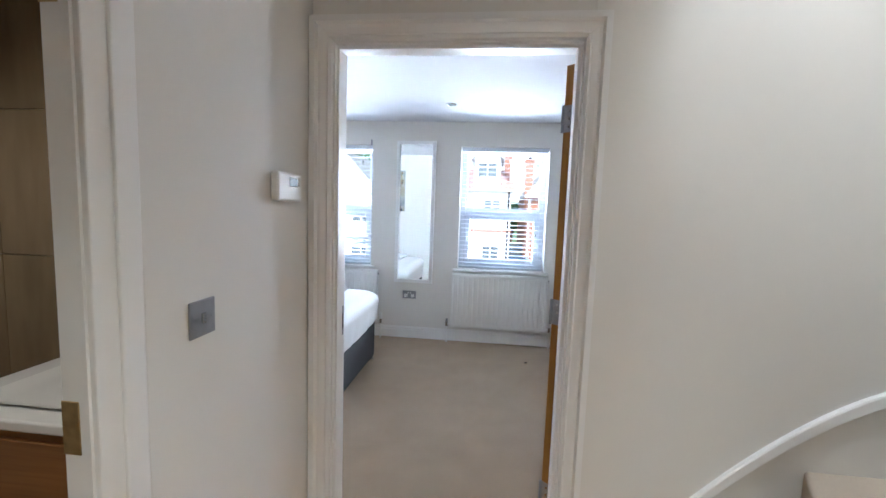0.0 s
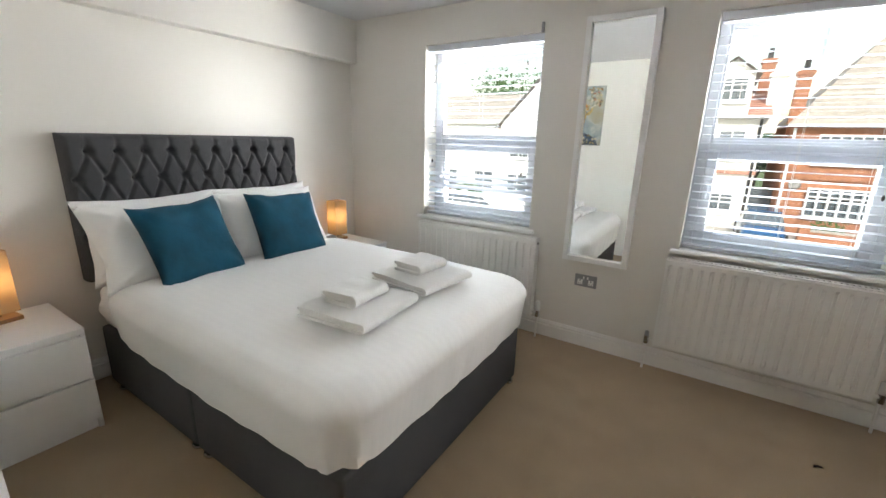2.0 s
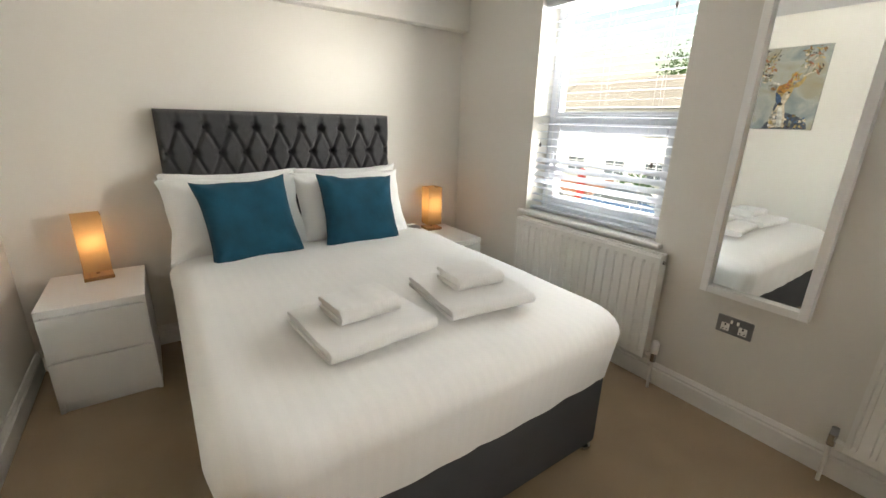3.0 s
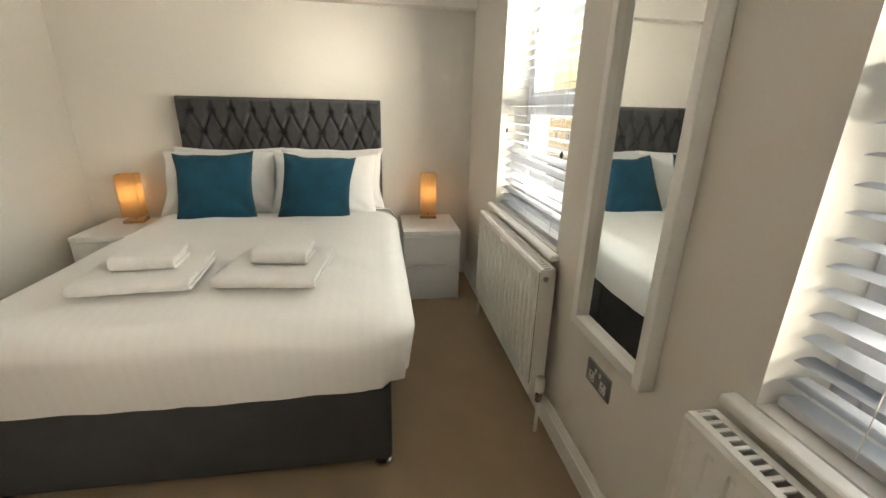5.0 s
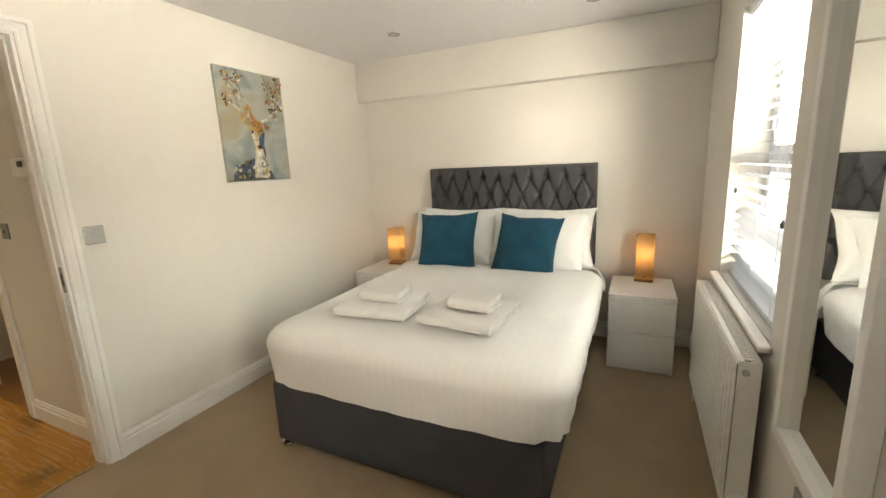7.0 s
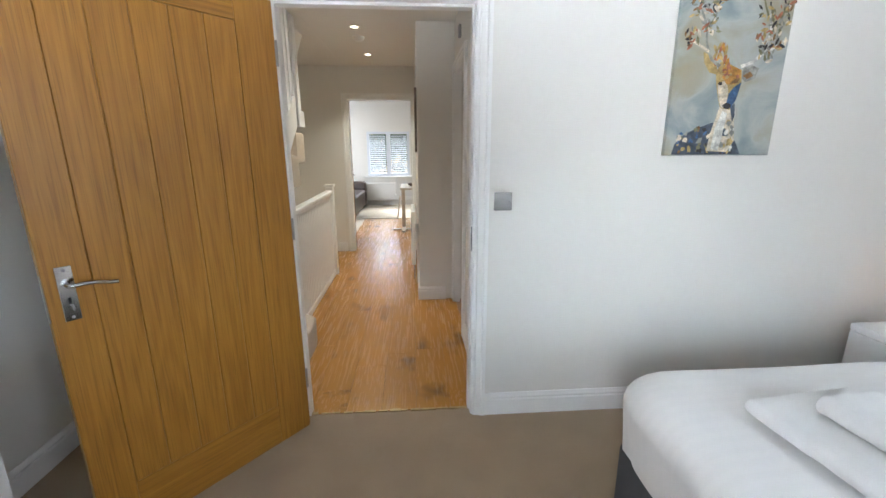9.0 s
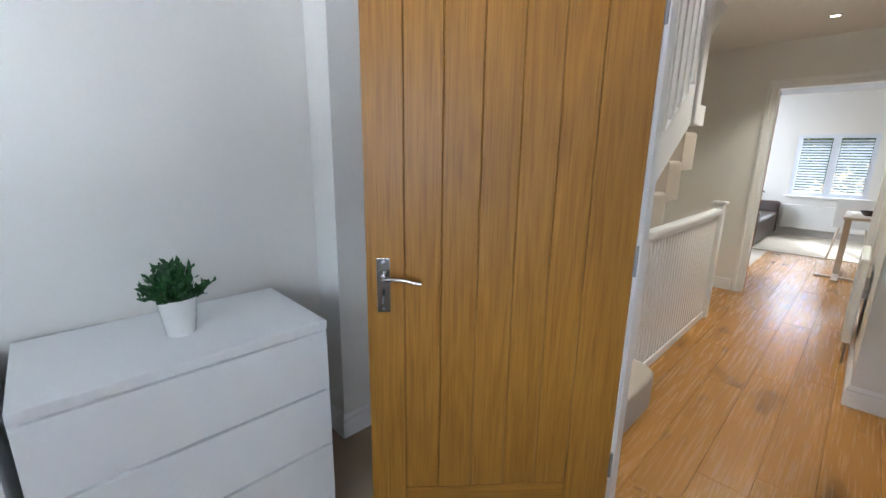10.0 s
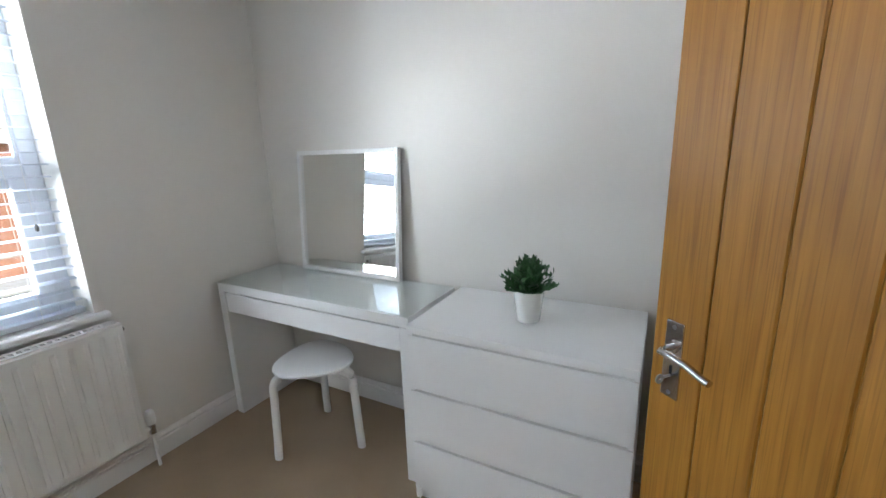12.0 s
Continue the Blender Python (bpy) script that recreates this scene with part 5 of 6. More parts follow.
# ---- landing ----
HX0, HX1 = 0.62, 1.89      # hall west wall, balustrade line
ZH = 2.38
# ceiling over bathroom and hall, wall west with the bathroom doorway
wall("wall_hall_west", "x", HX0 - 0.045, HX0, 0.55, YS - 0.12, -0.2, ZH, [(0.62, 1.305, -0.02, 2.0)], "cream painted hall wall with a bathroom doorway")
wall("wall_hall_return", "y", 0.43, 0.55, HX0 - 0.11, 0.94, -0.2, ZH)
wall("wall_hall_narrow", "x", 0.82, 0.94, -1.38, 0.43, -0.2, ZH)
wall("wall_hall_end", "y", -1.50, -1.38, -0.8, 2.80, -0.2, 4.6, [(0.985, 1.82, -0.02, 2.0)], "cream painted wall with a doorway to the living room")
wall("wall_stair_east", "x", 2.75, 2.87, -1.38, YS - 0.12, -2.8, 4.6)
wall("wall_stair_north", "y", YS - 0.125, YS - 0.1205, 1.60, 2.75, -2.8, 4.6)
wall("wall_stair_upper", "x", 1.83, 1.89, 0.60, YS - 0.126, ZH, 4.6)
wall("wall_stair_head", "y", 0.50, 0.60, 1.83, 2.75, ZH, 4.6)
tagged(part("ceiling_hall", box(-1.0, 1.83, -1.38, YS - 0.12, ZH, ZH + 0.1), M_WALL), "cream painted landing ceiling", "ceiling", kind="structure")
tagged(part("ceiling_stair", box(1.83, 2.87, -1.5, YS, 4.6, 4.7), M_CEIL), "white ceiling above the stairs", "ceiling", kind="structure")
_bm = bmesh.new()
box(1.83, 2.75, -1.379, 0.60, ZH - 0.002, ZH + 0.1, bm=_bm)
for f in (0,):
    vs = [_bm.verts.new(p) for p in ((1.96, 0.50, ZH), (2.749, 0.50, ZH), (2.749, 0.05, ZH), (1.96, 0.05, ZH), (1.96, 0.50, 1.98), (2.749, 0.50, 1.98))]
    for q in ((0, 1, 5, 4), (4, 5, 2, 3), (0, 4, 3), (1, 2, 5)):
        _bm.faces.new([vs[k] for k in q])
tagged(part("ceiling_slope", _bm, M_WALL), "cream underside of the upper landing", "ceiling", kind="structure")
tagged(part("floor_stair_head", box(1.89, 2.75, -1.38, -0.34, -0.12, -0.001), M_FLOOR), "oak laminate at the head of the stairs", "floor", kind="structure")
hall_floor = tagged(part("floor_landing", box(-0.9, 1.89, -6.0, YS - 0.055, -0.12, -0.006), M_VANITY), "oak laminate floor with dark joints", "floor", kind="structure")
tagged(part("floor_stairwell", box(1.89, 2.75, -1.38, YS - 0.12, -2.9, -2.8), M_STAIR), "carpeted floor at the foot of the stairwell", "floor", kind="structure")
baseboard([(HX0, 1.39), (HX0, YS - 0.12)][::-1])
baseboard([(0.94, -1.38), (0.94, 0.55), (0.70, 0.55)][::-1])
baseboard([(1.90, -1.38), (2.75, -1.38)])
architrave(0.985 + 0.016, 1.82 - 0.016, 2.0 - 0.016, -1.38, 1)
lining(0.985, 1.82, 2.0, -1.502, -1.378)
# bathroom door casing, turned to the hall's west wall
_c = bmesh.new()
for a, b, z0, z1 in ((0.55, 0.636, -0.005, 2.054), (1.290, 1.384, -0.005, 2.054), (0.636, 1.290, 1.984, 2.054)):
    box(HX0, HX0 + 0.014, a, b, z0, z1, 0.003, bm=_c)
    box(HX0 + 0.013, HX0 + 0.022, a + (0.0 if a > 1 else 0.0) + (0.045 if a > 1 else 0.0) if z0 < 1 else a, b - (0.045 if a < 1 and z0 < 1 else 0.0), z0 if z0 < 1 else z0 + 0.045, z1 - 0.001, 0.003, bm=_c)
tagged(part("trim_bathroom", _c, M_TRIM), "white gloss moulded bathroom door casing", "architrave", kind="structure")
_c = box(HX0 - 0.047, HX0 + 0.002, 1.285, 1.306, -0.005, 2.0)
box(HX0 - 0.047, HX0 + 0.002, 0.619, 0.641, -0.005, 2.0, bm=_c)
box(HX0 - 0.047, HX0 + 0.002, 0.641, 1.285, 1.978, 2.001, bm=_c)
bath_lining = tagged(part("trim_bath_lining", _c, M_TRIM), "white gloss bathroom door lining", "door frame", kind="structure")
for hz in (0.25, 0.985, 1.72):
    part("hinge", box(HX0 - 0.048, HX0 - 0.015, 1.2825, 1.2852, hz, hz + 0.095, 0.001, 1), M_BRASS, bath_lining, "dull steel hinge leaf")

th = thing("thermostat", (HX0, 1.948, 1.476), 0, "white boxy room thermostat with grey display, on the wall", "thermostat")
part("case", box(0.0005, 0.028, -0.078, 0.078, -0.045, 0.045, 0.008, 3), M_PLASTIC, th)
part("display", box(0.0275, 0.0295, -0.01, 0.045, 0.002, 0.030, 0.001, 1), M_LCD, th)
for k in (0.005, 0.022):
    part("button", box(0.0275, 0.031, 0.052, 0.066, k, k + 0.012, 0.002), M_PLASTIC, th)
th = switch_plate(pose(HX0, 1.562, 1.153, 0, 0, 90), M_STEEL, "square satin steel light switch on the hall wall")

# laminate planks along the landing and into the living room
plank_bm = box(0.0006, 0.1914, 0.0006, 1.2194, -0.004, 0.0, 0.0012, 1)
plank0 = None
rnd = random.Random(21)
col = 0
for i in range(int((1.885 - HX0) / 0.192) + 1):
    px = HX0 + i * 0.192 - 0.012
    y = YS - 0.062 - rnd.uniform(0.0, 1.0)
    y_top = YS - 0.062
    segs = []
    while y_top > -3.95:
        y_low = max(y, -3.95)
        segs.append((y_low, y_top))
        y_top, y = y_low, y_low - 1.22
    for lo, hi in segs:
        if hi - lo < 0.02:
            continue
        if plank0 is None:
            plank0 = part("plank", plank_bm, M_FLOOR, hall_floor, at=Matrix.Translation((px, lo, 0)) @ Matrix.Diagonal((1, (hi - lo) / 1.22, 1, 1)))
        else:
            share("plank", plank0, Matrix.Translation((px, lo, 0)) @ Matrix.Diagonal((1, (hi - lo) / 1.22, 1, 1)), hall_floor)

for ly in (0.36, -0.72):
    downlight(1.45, ly, ZH, True, "lit recessed ceiling downlight on the landing")
th = thing("smoke_alarm", (1.46, 0.02, ZH), 0, "round white smoke alarm on the landing ceiling", "smoke alarm")
part("body", lathe([(0.001, -0.035), (0.035, -0.034), (0.05, -0.022), (0.055, -0.004), (0.055, 0.0)], 28), M_PLASTIC, th, smooth=True)
th = thing("door_closer_box", (HX0, 1.0, 2.20), 0, "small dark box on the wall above the bathroom door", "sensor")
part("case", box(0.0005, 0.02, -0.03, 0.03, -0.04, 0.04, 0.004), M_STEEL, th)
th = thing("hall_radiator", (0.94, -0.35, 0.16), 0, "white panel radiator on the landing wall", "radiator")
part("panel", box(0.03, 0.075, -0.30, 0.30, 0.0, 0.58, 0.01), M_RAD, th)
for k in range(14):
    part("flute", box(0.075, 0.079, -0.28 + k * 0.042, -0.262 + k * 0.042, 0.04, 0.54, 0.002, 1), M_RAD, th)
part("bracket", box(0.001, 0.03, -0.2, 0.2, 0.3, 0.36), M_RAD, th)
part("pipe", cyl((0.05, 0.28, -0.159), (0.05, 0.28, 0.01), 0.0075, n=10), M_CHROME, th)
th = thing("hall_picture", (0.94, 0.20, 1.35), 0, "picture in a dark slim frame on the landing wall", "picture")
part("picture_frame", box(0.001, 0.022, -0.18, 0.18, 0.0, 0.55, 0.003), M_DARKFRAME, th)
part("print", box(0.0225, 0.0235, -0.16, 0.16, 0.02, 0.53), M_WALL, th)

# ---- stairs ----
def carpet_step(outline, z0, z1, parent):
    bm = prism(outline, z0, z1)
    edges = [e for e in bm.edges if all(abs(v.co.z - z1) < 1e-5 for v in e.verts)]
    bmesh.ops.bevel(bm, geom=edges, offset=0.018, segments=3, profile=0.5, affect="EDGES")
    return part("step", bm, M_STAIR, parent)


stairs = thing("staircase", (0, 0, 0), 0, "carpeted winding stairs rising to the upper floor", "staircase", kind="structure")
RISE = 0.19
carpet_step([(1.705, 1.42), (1.72, 1.34), (1.77, 1.29), (1.84, 1.275), (1.95, 1.275), (2.20, 2.17), (1.70, 2.17)], 0.0, RISE, stairs)
carpet_step([(1.93, 1.28), (2.02, 2.17), (2.74, 2.17), (2.74, 1.9)], -0.3, 2 * RISE, stairs)
carpet_step([(1.94, 1.26), (2.40, 2.17), (2.742, 2.17), (2.742, 1.26)], -0.3, 3 * RISE, stairs)
carpet_step([(1.945, 1.26), (2.743, 1.75), (2.743, 1.04), (1.945, 1.04)], -0.3, 5 * RISE, stairs)
for i in range(3):
    y1 = 1.06 - 0.225 * i
    carpet_step([(1.945, y1 - 0.245), (2.744, y1 - 0.245), (2.744, y1), (1.945, y1)], (5 + i) * RISE - 0.06, (6 + i) * RISE, stairs)
# curved wall string on the north wall
def string_top(u):
    return 1.85 + 0.90 * u, 0.222 + 0.685 * (1 - (1 - u) ** 1.55)
bm = bmesh.new()
rows = []
for i in range(41):
    x, z = string_top(i / 40)
    rows.append([bm.verts.new(p) for p in ((x, 2.174, z), (x, 2.150, z), (x, 2.146, z - 0.006), (x, 2.146, z - 0.045), (x, 2.174, z - 0.045))])
for a, b in zip(rows, rows[1:]):
    for k in range(5):
        bm.faces.new((a[k], a[(k + 1) % 5], b[(k + 1) % 5], b[k]))
bmesh.ops.recalc_face_normals(bm, faces=bm.faces)
part("wall_string", bm, M_TRIM, stairs, "white curved moulding along the wall")
def sloped(y0, z0, y1, z1, x0, x1, th0):
    bm = bmesh.new()
    vs = [bm.verts.new(p) for p in ((x0, y0, z0), (x1, y0, z0), (x1, y1, z1), (x0, y1, z1), (x0, y0, z0 + th0), (x1, y0, z0 + th0), (x1, y1, z1 + th0), (x0, y1, z1 + th0))]
    for f in ((0, 1, 2, 3), (7, 6, 5, 4), (0, 4, 5, 1), (1, 5, 6, 2), (2, 6, 7, 3), (3, 7, 4, 0)):
        bm.faces.new([vs[i] for i in f])
    bmesh.ops.recalc_face_normals(bm, faces=bm.faces)
    return bm
part("outer_string", sloped(1.30, 1.10, 0.66, 1.58, 1.905, 1.940, 0.25), M_TRIM, stairs, "white painted outer string")
part("stair_handrail", sloped(1.30, 2.10, 0.66, 2.58, 1.895, 1.950, 0.06), M_TRIM, stairs)
b0 = None
for i in range(6):
    y = 1.21 - 0.100 * i
    z = 1.35 + (1.30 - y) * 0.75
    m = Matrix.Translation((1.922, y, z))
    if b0 is None:
        b0 = part("baluster", box(-0.016, 0.016, -0.016, 0.016, 0.0, 0.78, 0.003, 1), M_TRIM, stairs, at=m)
    else:
        share("baluster", b0, m, stairs)
part("newel_post", box(1.885, 1.965, 1.245, 1.325, 0.0, 2.25, 0.006), M_TRIM, stairs)
part("upper_newel", box(1.885, 1.965, 0.60, 0.68, 1.56, 2.75, 0.006), M_TRIM, stairs)
part("upper_flight", box(2.0, 2.744, 0.05, 0.62, 1.58, 1.72), M_TRIM, stairs)

balu = thing("balustrade", (0, 0, 0), 0, "white painted landing balustrade with close balusters", "balustrade", kind="structure")
part("handrail", box(1.855, 1.925, -0.34, 1.245, 0.905, 0.945, 0.012, 3), M_TRIM, balu)
part("under_rail", box(1.872, 1.908, -0.30, 1.245, 0.875, 0.905, 0.004), M_TRIM, balu)
part("base_rail", box(1.868, 1.912, -0.30, 1.245, 0.0, 0.06, 0.006), M_TRIM, balu)
b0 = None
for i in range(27):
    m = Matrix.Translation((1.89, 1.215 - 0.056 * i, 0.06))
    if b0 is None:
        b0 = part("baluster", box(-0.014, 0.014, -0.020, 0.020, 0.0, 0.816, 0.003, 1), M_TRIM, balu, at=m)
    else:
        share("baluster", b0, m, balu)
part("newel_post", box(1.85, 1.93, -0.38, -0.30, -0.02, 0.98, 0.006), M_TRIM, balu)
part("newel_cap", box(1.838, 1.942, -0.392, -0.288, 0.98, 1.005, 0.006), M_TRIM, balu)

# ---- bathroom glimpsed from the landing ----
wall("wall_bath_west", "x", -1.05, -0.93, 0.0, YS - 0.12, -0.2, ZH)
wall("wall_bath_south", "y", -0.12, 0.0, -0.92, 0.80, -0.2, ZH)
bath_wall = wall("wall_bath_tiled", "y", YS - 0.135, YS - 0.1215, -0.93, HX0 - 0.045, -0.01, ZH, (), "bathroom wall clad in large brown stone tiles", M_GROUT)
t0 = None
for i in range(5):
    for j in range(5):
        m = Matrix.Translation((-0.985 + i * 0.30, YS - 0.143, -0.02 + j * 0.575 + 0.05))
        if -0.985 + i * 0.30 + 0.298 > HX0 - 0.04:
            continue
        if t0 is None:
            t0 = part("tile", box(0.0015, 0.2985, 0.0, 0.009, 0.0015, 0.5735, 0.0012, 1), M_TILE, bath_wall, at=m)
        else:
            share("tile", t0, m, bath_wall)
th = thing("vanity_unit", (0.02, 1.86, -0.07), 0, "dark wood vanity unit with white basin top", "vanity unit")
part("cabinet", box(-0.42, 0.40, -0.165, 0.27, 0.25, 0.815, 0.003), M_VANITY, th)
for k in (0.30, 0.55):
    part("drawer", box(-0.41, 0.39, -0.183, -0.166, k, k + 0.235, 0.003), M_VANITY, th)
bm = box(-0.43, 0.41, -0.19, 0.27, 0.815, 0.85, 0.008, 3)
part("basin_top", bm, M_CERAMIC, th, "glossy white ceramic basin slab")
def bowl(u, v):
    x, y = (u - 0.5) * 0.62, (v - 0.5) * 0.30 + 0.02
    e = max(abs(u - 0.5) * 2, abs(v - 0.5) * 2)
    return (x, y, 0.851 + 0.012 * max(0.0, (e - 0.85) / 0.15) if e > 0.85 else 0.851)
part("basin_rim", sheet(bowl, 20, 16), M_CERAMIC, th, smooth=True)
part("tap", tube([(0.0, 0.20, 0.835), (0.0, 0.20, 0.93), (0.0, 0.16, 0.96), (0.0, 0.08, 0.955)], 0.012, 12), M_CHROME, th, "chrome basin tap", smooth=True)

# ---- living room at the end ----
wall("wall_living_end", "y", -6.12, -6.0, -0.9, 3.6, -0.2, 2.5, [(1.06, 2.07, 0.70, 1.74)], "white painted wall with a wide window")
wall("wall_living_west", "x", -0.92, -0.80, -6.0, -1.50, -0.2, 2.5)
# the hole is out of view, added to let the lamp outside shine in
wall("wall_living_east", "x", 3.5, 3.62, -6.0, -1.50, -0.2, 2.5, [(-4.7, -2.7, 0.9, 2.1)])
tagged(part("ceiling_living", box(-0.9, 3.6, -6.0, -1.38, 2.42, 2.5), M_CEIL), "white living room ceiling", "ceiling", kind="structure")
tagged(part("floor_living", box(1.89, 3.6, -6.0, -1.40, -0.12, -0.002), M_RUG), "pale living room floor", "floor", kind="structure")
tagged(part("rug", box(0.2, 2.6, -5.9, -3.97, -0.004, 0.010, 0.003), M_RUG), "cream wool rug on the living room floor", "rug")
th = thing("window_3", (1.565, -6.06, 0.70), 0, "white casement window with slatted shutters", "window", kind="structure")
bm = box(-0.505, -0.445, -0.03, 0.04, 0, 1.04)
box(0.445, 0.505, -0.03, 0.04, 0, 1.04, bm=bm)
box(-0.445, 0.445, -0.03, 0.04, 0, 0.06, bm=bm)
box(-0.445, 0.445, -0.03, 0.04, 0.98, 1.04, bm=bm)
box(-0.05, 0.05, -0.03, 0.04, 0.06, 0.98, bm=bm)
part("window_frame", bm, M_UPVC, th)
part("pane", box(-0.445, 0.445, 0.0, 0.006, 0.06, 0.98), M_GLASS, th).visible_shadow = False
part("window_sill", box(-0.56, 0.56, 0.04, 0.14, -0.03, 0.0, 0.006), M_TRIM, th)
s0 = None
for sx in (-0.25, 0.25):
    for k in range(20):
        m = Matrix.Translation((sx, 0.065, 0.08 + 0.045 * k)) @ pose(0, 0, 0, -40, 0, 0)
        if s0 is None:
            s0 = part("slat", box(-0.19, 0.19, -0.02, 0.02, -0.0015, 0.0015), M_SLAT, th, at=m)
        else:
            share("slat", s0, m, th)
# oak door folded back into the living room
th = thing("living_room_door", (1.838, -1.512, 0.006), -79, "oak door standing open into the living room", "door")
for a, b in ((0.0, 0.11), (0.67, 0.78)):
    part("stile", box(a, b, -0.044, 0, 0, 1.96, 0.002, 1), M_DOOR, th)
for a, b in ((0.0, 0.20), (1.855, 1.96)):
    part("rail", box(0.1105, 0.6695, -0.044, 0, a, b, 0.002, 1), M_DOORX, th)
_b0 = None
for k in range(5):
    m = Matrix.Translation((0.1105 + 0.1118 * k, 0, 0.2005))
    if _b0 is None:
        _b0 = part("board", box(0.0014, 0.1104, -0.0415, -0.0025, 0, 1.654, 0.005, 1), M_DOOR, th, at=m)
    else:
        share("board", _b0, m, th)
for s_, y_ in ((1, 0.0), (-1, -0.044)):
    part("handle", tube([(0.73, y_, 0.98), (0.73, y_ + s_ * 0.04, 0.98), (0.70, y_ + s_ * 0.048, 0.98), (0.62, y_ + s_ * 0.048, 0.975)], 0.009, 10), M_CHROME, th, "chrome lever handle", smooth=True)
th = thing("living_radiator", (1.5, -6.0, 0.12), 0, "long white radiator below the window", "radiator")
part("panel", box(-0.6, 0.6, 0.001, 0.08, 0.0, 0.42, 0.01), M_RAD, th)
part("pipe", cyl((0.62, 0.05, -0.119), (0.62, 0.05, 0.05), 0.01, n=8), M_RAD, th)
th = thing("sofa", (2.52, -4.75, 0), 0, "dark brown leather sofa with blue cushion", "sofa")
part("seat", box(-0.40, 0.45, -0.95, 0.95, 0.05, 0.42, 0.05, 3), M_SOFA, th)
part("backrest", box(0.25, 0.48, -0.95, 0.95, 0.42, 0.80, 0.05, 3), M_SOFA, th)
for s in (-1, 1):
    part("arm", box(-0.42, 0.48, s * 0.95 - 0.10, s * 0.95 + 0.10, 0.05, 0.60, 0.05, 3), M_SOFA, th)
th = thing("sofa_cushion", (2.30, -3.98, 0.58), 20, "bright blue cushion on the sofa", "cushion")
part("cover", cushion_mesh(0.40, 0.40, 0.14, 0.06, 8, 12), M_BLUE, th, smooth=True)
th = thing("dining_table", (0.78, -2.95, 0), 0, "pale wooden table on sled legs", "table")
part("tabletop", box(-0.42, 0.42, -0.40, 0.40, 0.71, 0.74, 0.004), M_BIRCH, th)
for sx in (-0.34, 0.38):
    part("leg", box(sx - 0.03, sx + 0.03, -0.03, 0.03, 0.03, 0.71, 0.004), M_BIRCH, th)
    part("runner", box(sx - 0.03, sx + 0.03, -0.38, 0.38, 0.0, 0.03, 0.004), M_BIRCH, th)
part("cross_foot", box(-0.38, 0.56, 0.14, 0.20, 0.0, 0.03, 0.004), M_BIRCH, th)
th = thing("bowl", (1.0, -2.9, 0.7405), 0, "small dark bowl on the table", "bowl")
part("body", lathe([(0.001, 0), (0.05, 0.0), (0.09, 0.05), (0.085, 0.05), (0.045, 0.008), (0.001, 0.008)], 20), M_SOFA, th, smooth=True)
th = thing("dining_chair", (1.12, -4.1, 0), 0, "white shell chair with thin pale legs", "chair")
def shell(u, v):
    a = (u - 0.5)
    return (a * 0.42, -0.2 + 0.38 * min(1, v / 0.5), 0.45 + 0.12 * a * a) if v < 0.5 else (a * 0.40, 0.18 + 0.06 * (v - 0.5) * 2, 0.45 + 0.38 * (v - 0.5) * 2 + 0.03 * a * a)
bm = sheet(shell, 8, 10)
bmesh.ops.solidify(bm, geom=bm.faces[:], thickness=0.012)
part("seat_shell", bm, M_PLASTIC, th, smooth=True)
for sx in (-1, 1):
    for sy in (-1, 1):
        part("leg", cyl((sx * 0.19, sy * 0.19, 0.0), (sx * 0.13, sy * 0.12, 0.45), 0.012, n=8), M_BIRCH, th)
# ---- street outside the bedroom windows ----
GZ = -2.75
M_BRICK = mat("red_brick", (0.34, 0.155, 0.095), 0.9, vary=0.15, scale=6, fine=0.25, fine_scale=60)
M_RENDER = mat("white_render", (0.80, 0.79, 0.76), 0.85, vary=0.04, scale=2)
M_ROOF = mat("grey_roof_tiles", (0.36, 0.325, 0.29), 0.9, vary=0.15, scale=5, fine=0.15, fine_scale=40)
M_REDROOF = mat("red_roof_tiles", (0.42, 0.22, 0.17), 0.9, vary=0.18, scale=5, fine=0.15, fine_scale=40)
M_ASPH = mat("asphalt", (0.055, 0.055, 0.057), 0.9, vary=0.1, scale=3, fine=0.15, fine_scale=80)
M_PAVE = mat("paving", (0.38, 0.36, 0.33), 0.9, vary=0.1, scale=3)
M_GRASS = mat("grass", (0.09, 0.13, 0.04), 0.95, vary=0.3, scale=2)
M_DARKGLASS = mat("dark_window_pane", (0.10, 0.12, 0.14), 0.12, vary=0.2, scale=4)
M_HEDGE = mat("hedge_leaves", (0.05, 0.11, 0.03), 0.8, vary=0.4, scale=10)
M_BARK = mat("bark", (0.10, 0.07, 0.05), 0.9)
M_CARBLUE = mat("blue_car_paint", (0.03, 0.10, 0.22), 0.25, coat=0.6)
M_CARGREY = mat("silver_car_paint", (0.40, 0.42, 0.44), 0.3, coat=0.6)
M_TYRE = mat("tyre_rubber", (0.02, 0.02, 0.02), 0.85)
M_RED = mat("red_paint", (0.45, 0.03, 0.02), 0.4)

tagged(part("ground", box(-400, 400, YN + 0.6, 800, GZ - 0.5, GZ), M_GRASS), "grassy ground beyond the street", "ground", kind="structure")
tagged(part("ground_back", box(-60, 60, -60, -6.4, GZ - 0.5, GZ), M_GRASS), "garden ground behind the house", "ground", kind="structure")
tagged(part("pavement_near", box(-60, 60, 5.7, 12.0, GZ - 0.3, GZ + 0.13), M_PAVE), "pale paved footway below the bedroom windows", "pavement", kind="structure")
tagged(part("road", box(-60, 60, 12.0, 21.5, GZ - 0.3, GZ + 0.02), M_ASPH), "asphalt street between terraced houses", "road", kind="structure")
tagged(part("pavement", box(-60, 60, 21.5, 23.6, GZ - 0.3, GZ + 0.13), M_PAVE), "grey paved footway with kerb", "pavement", kind="structure")
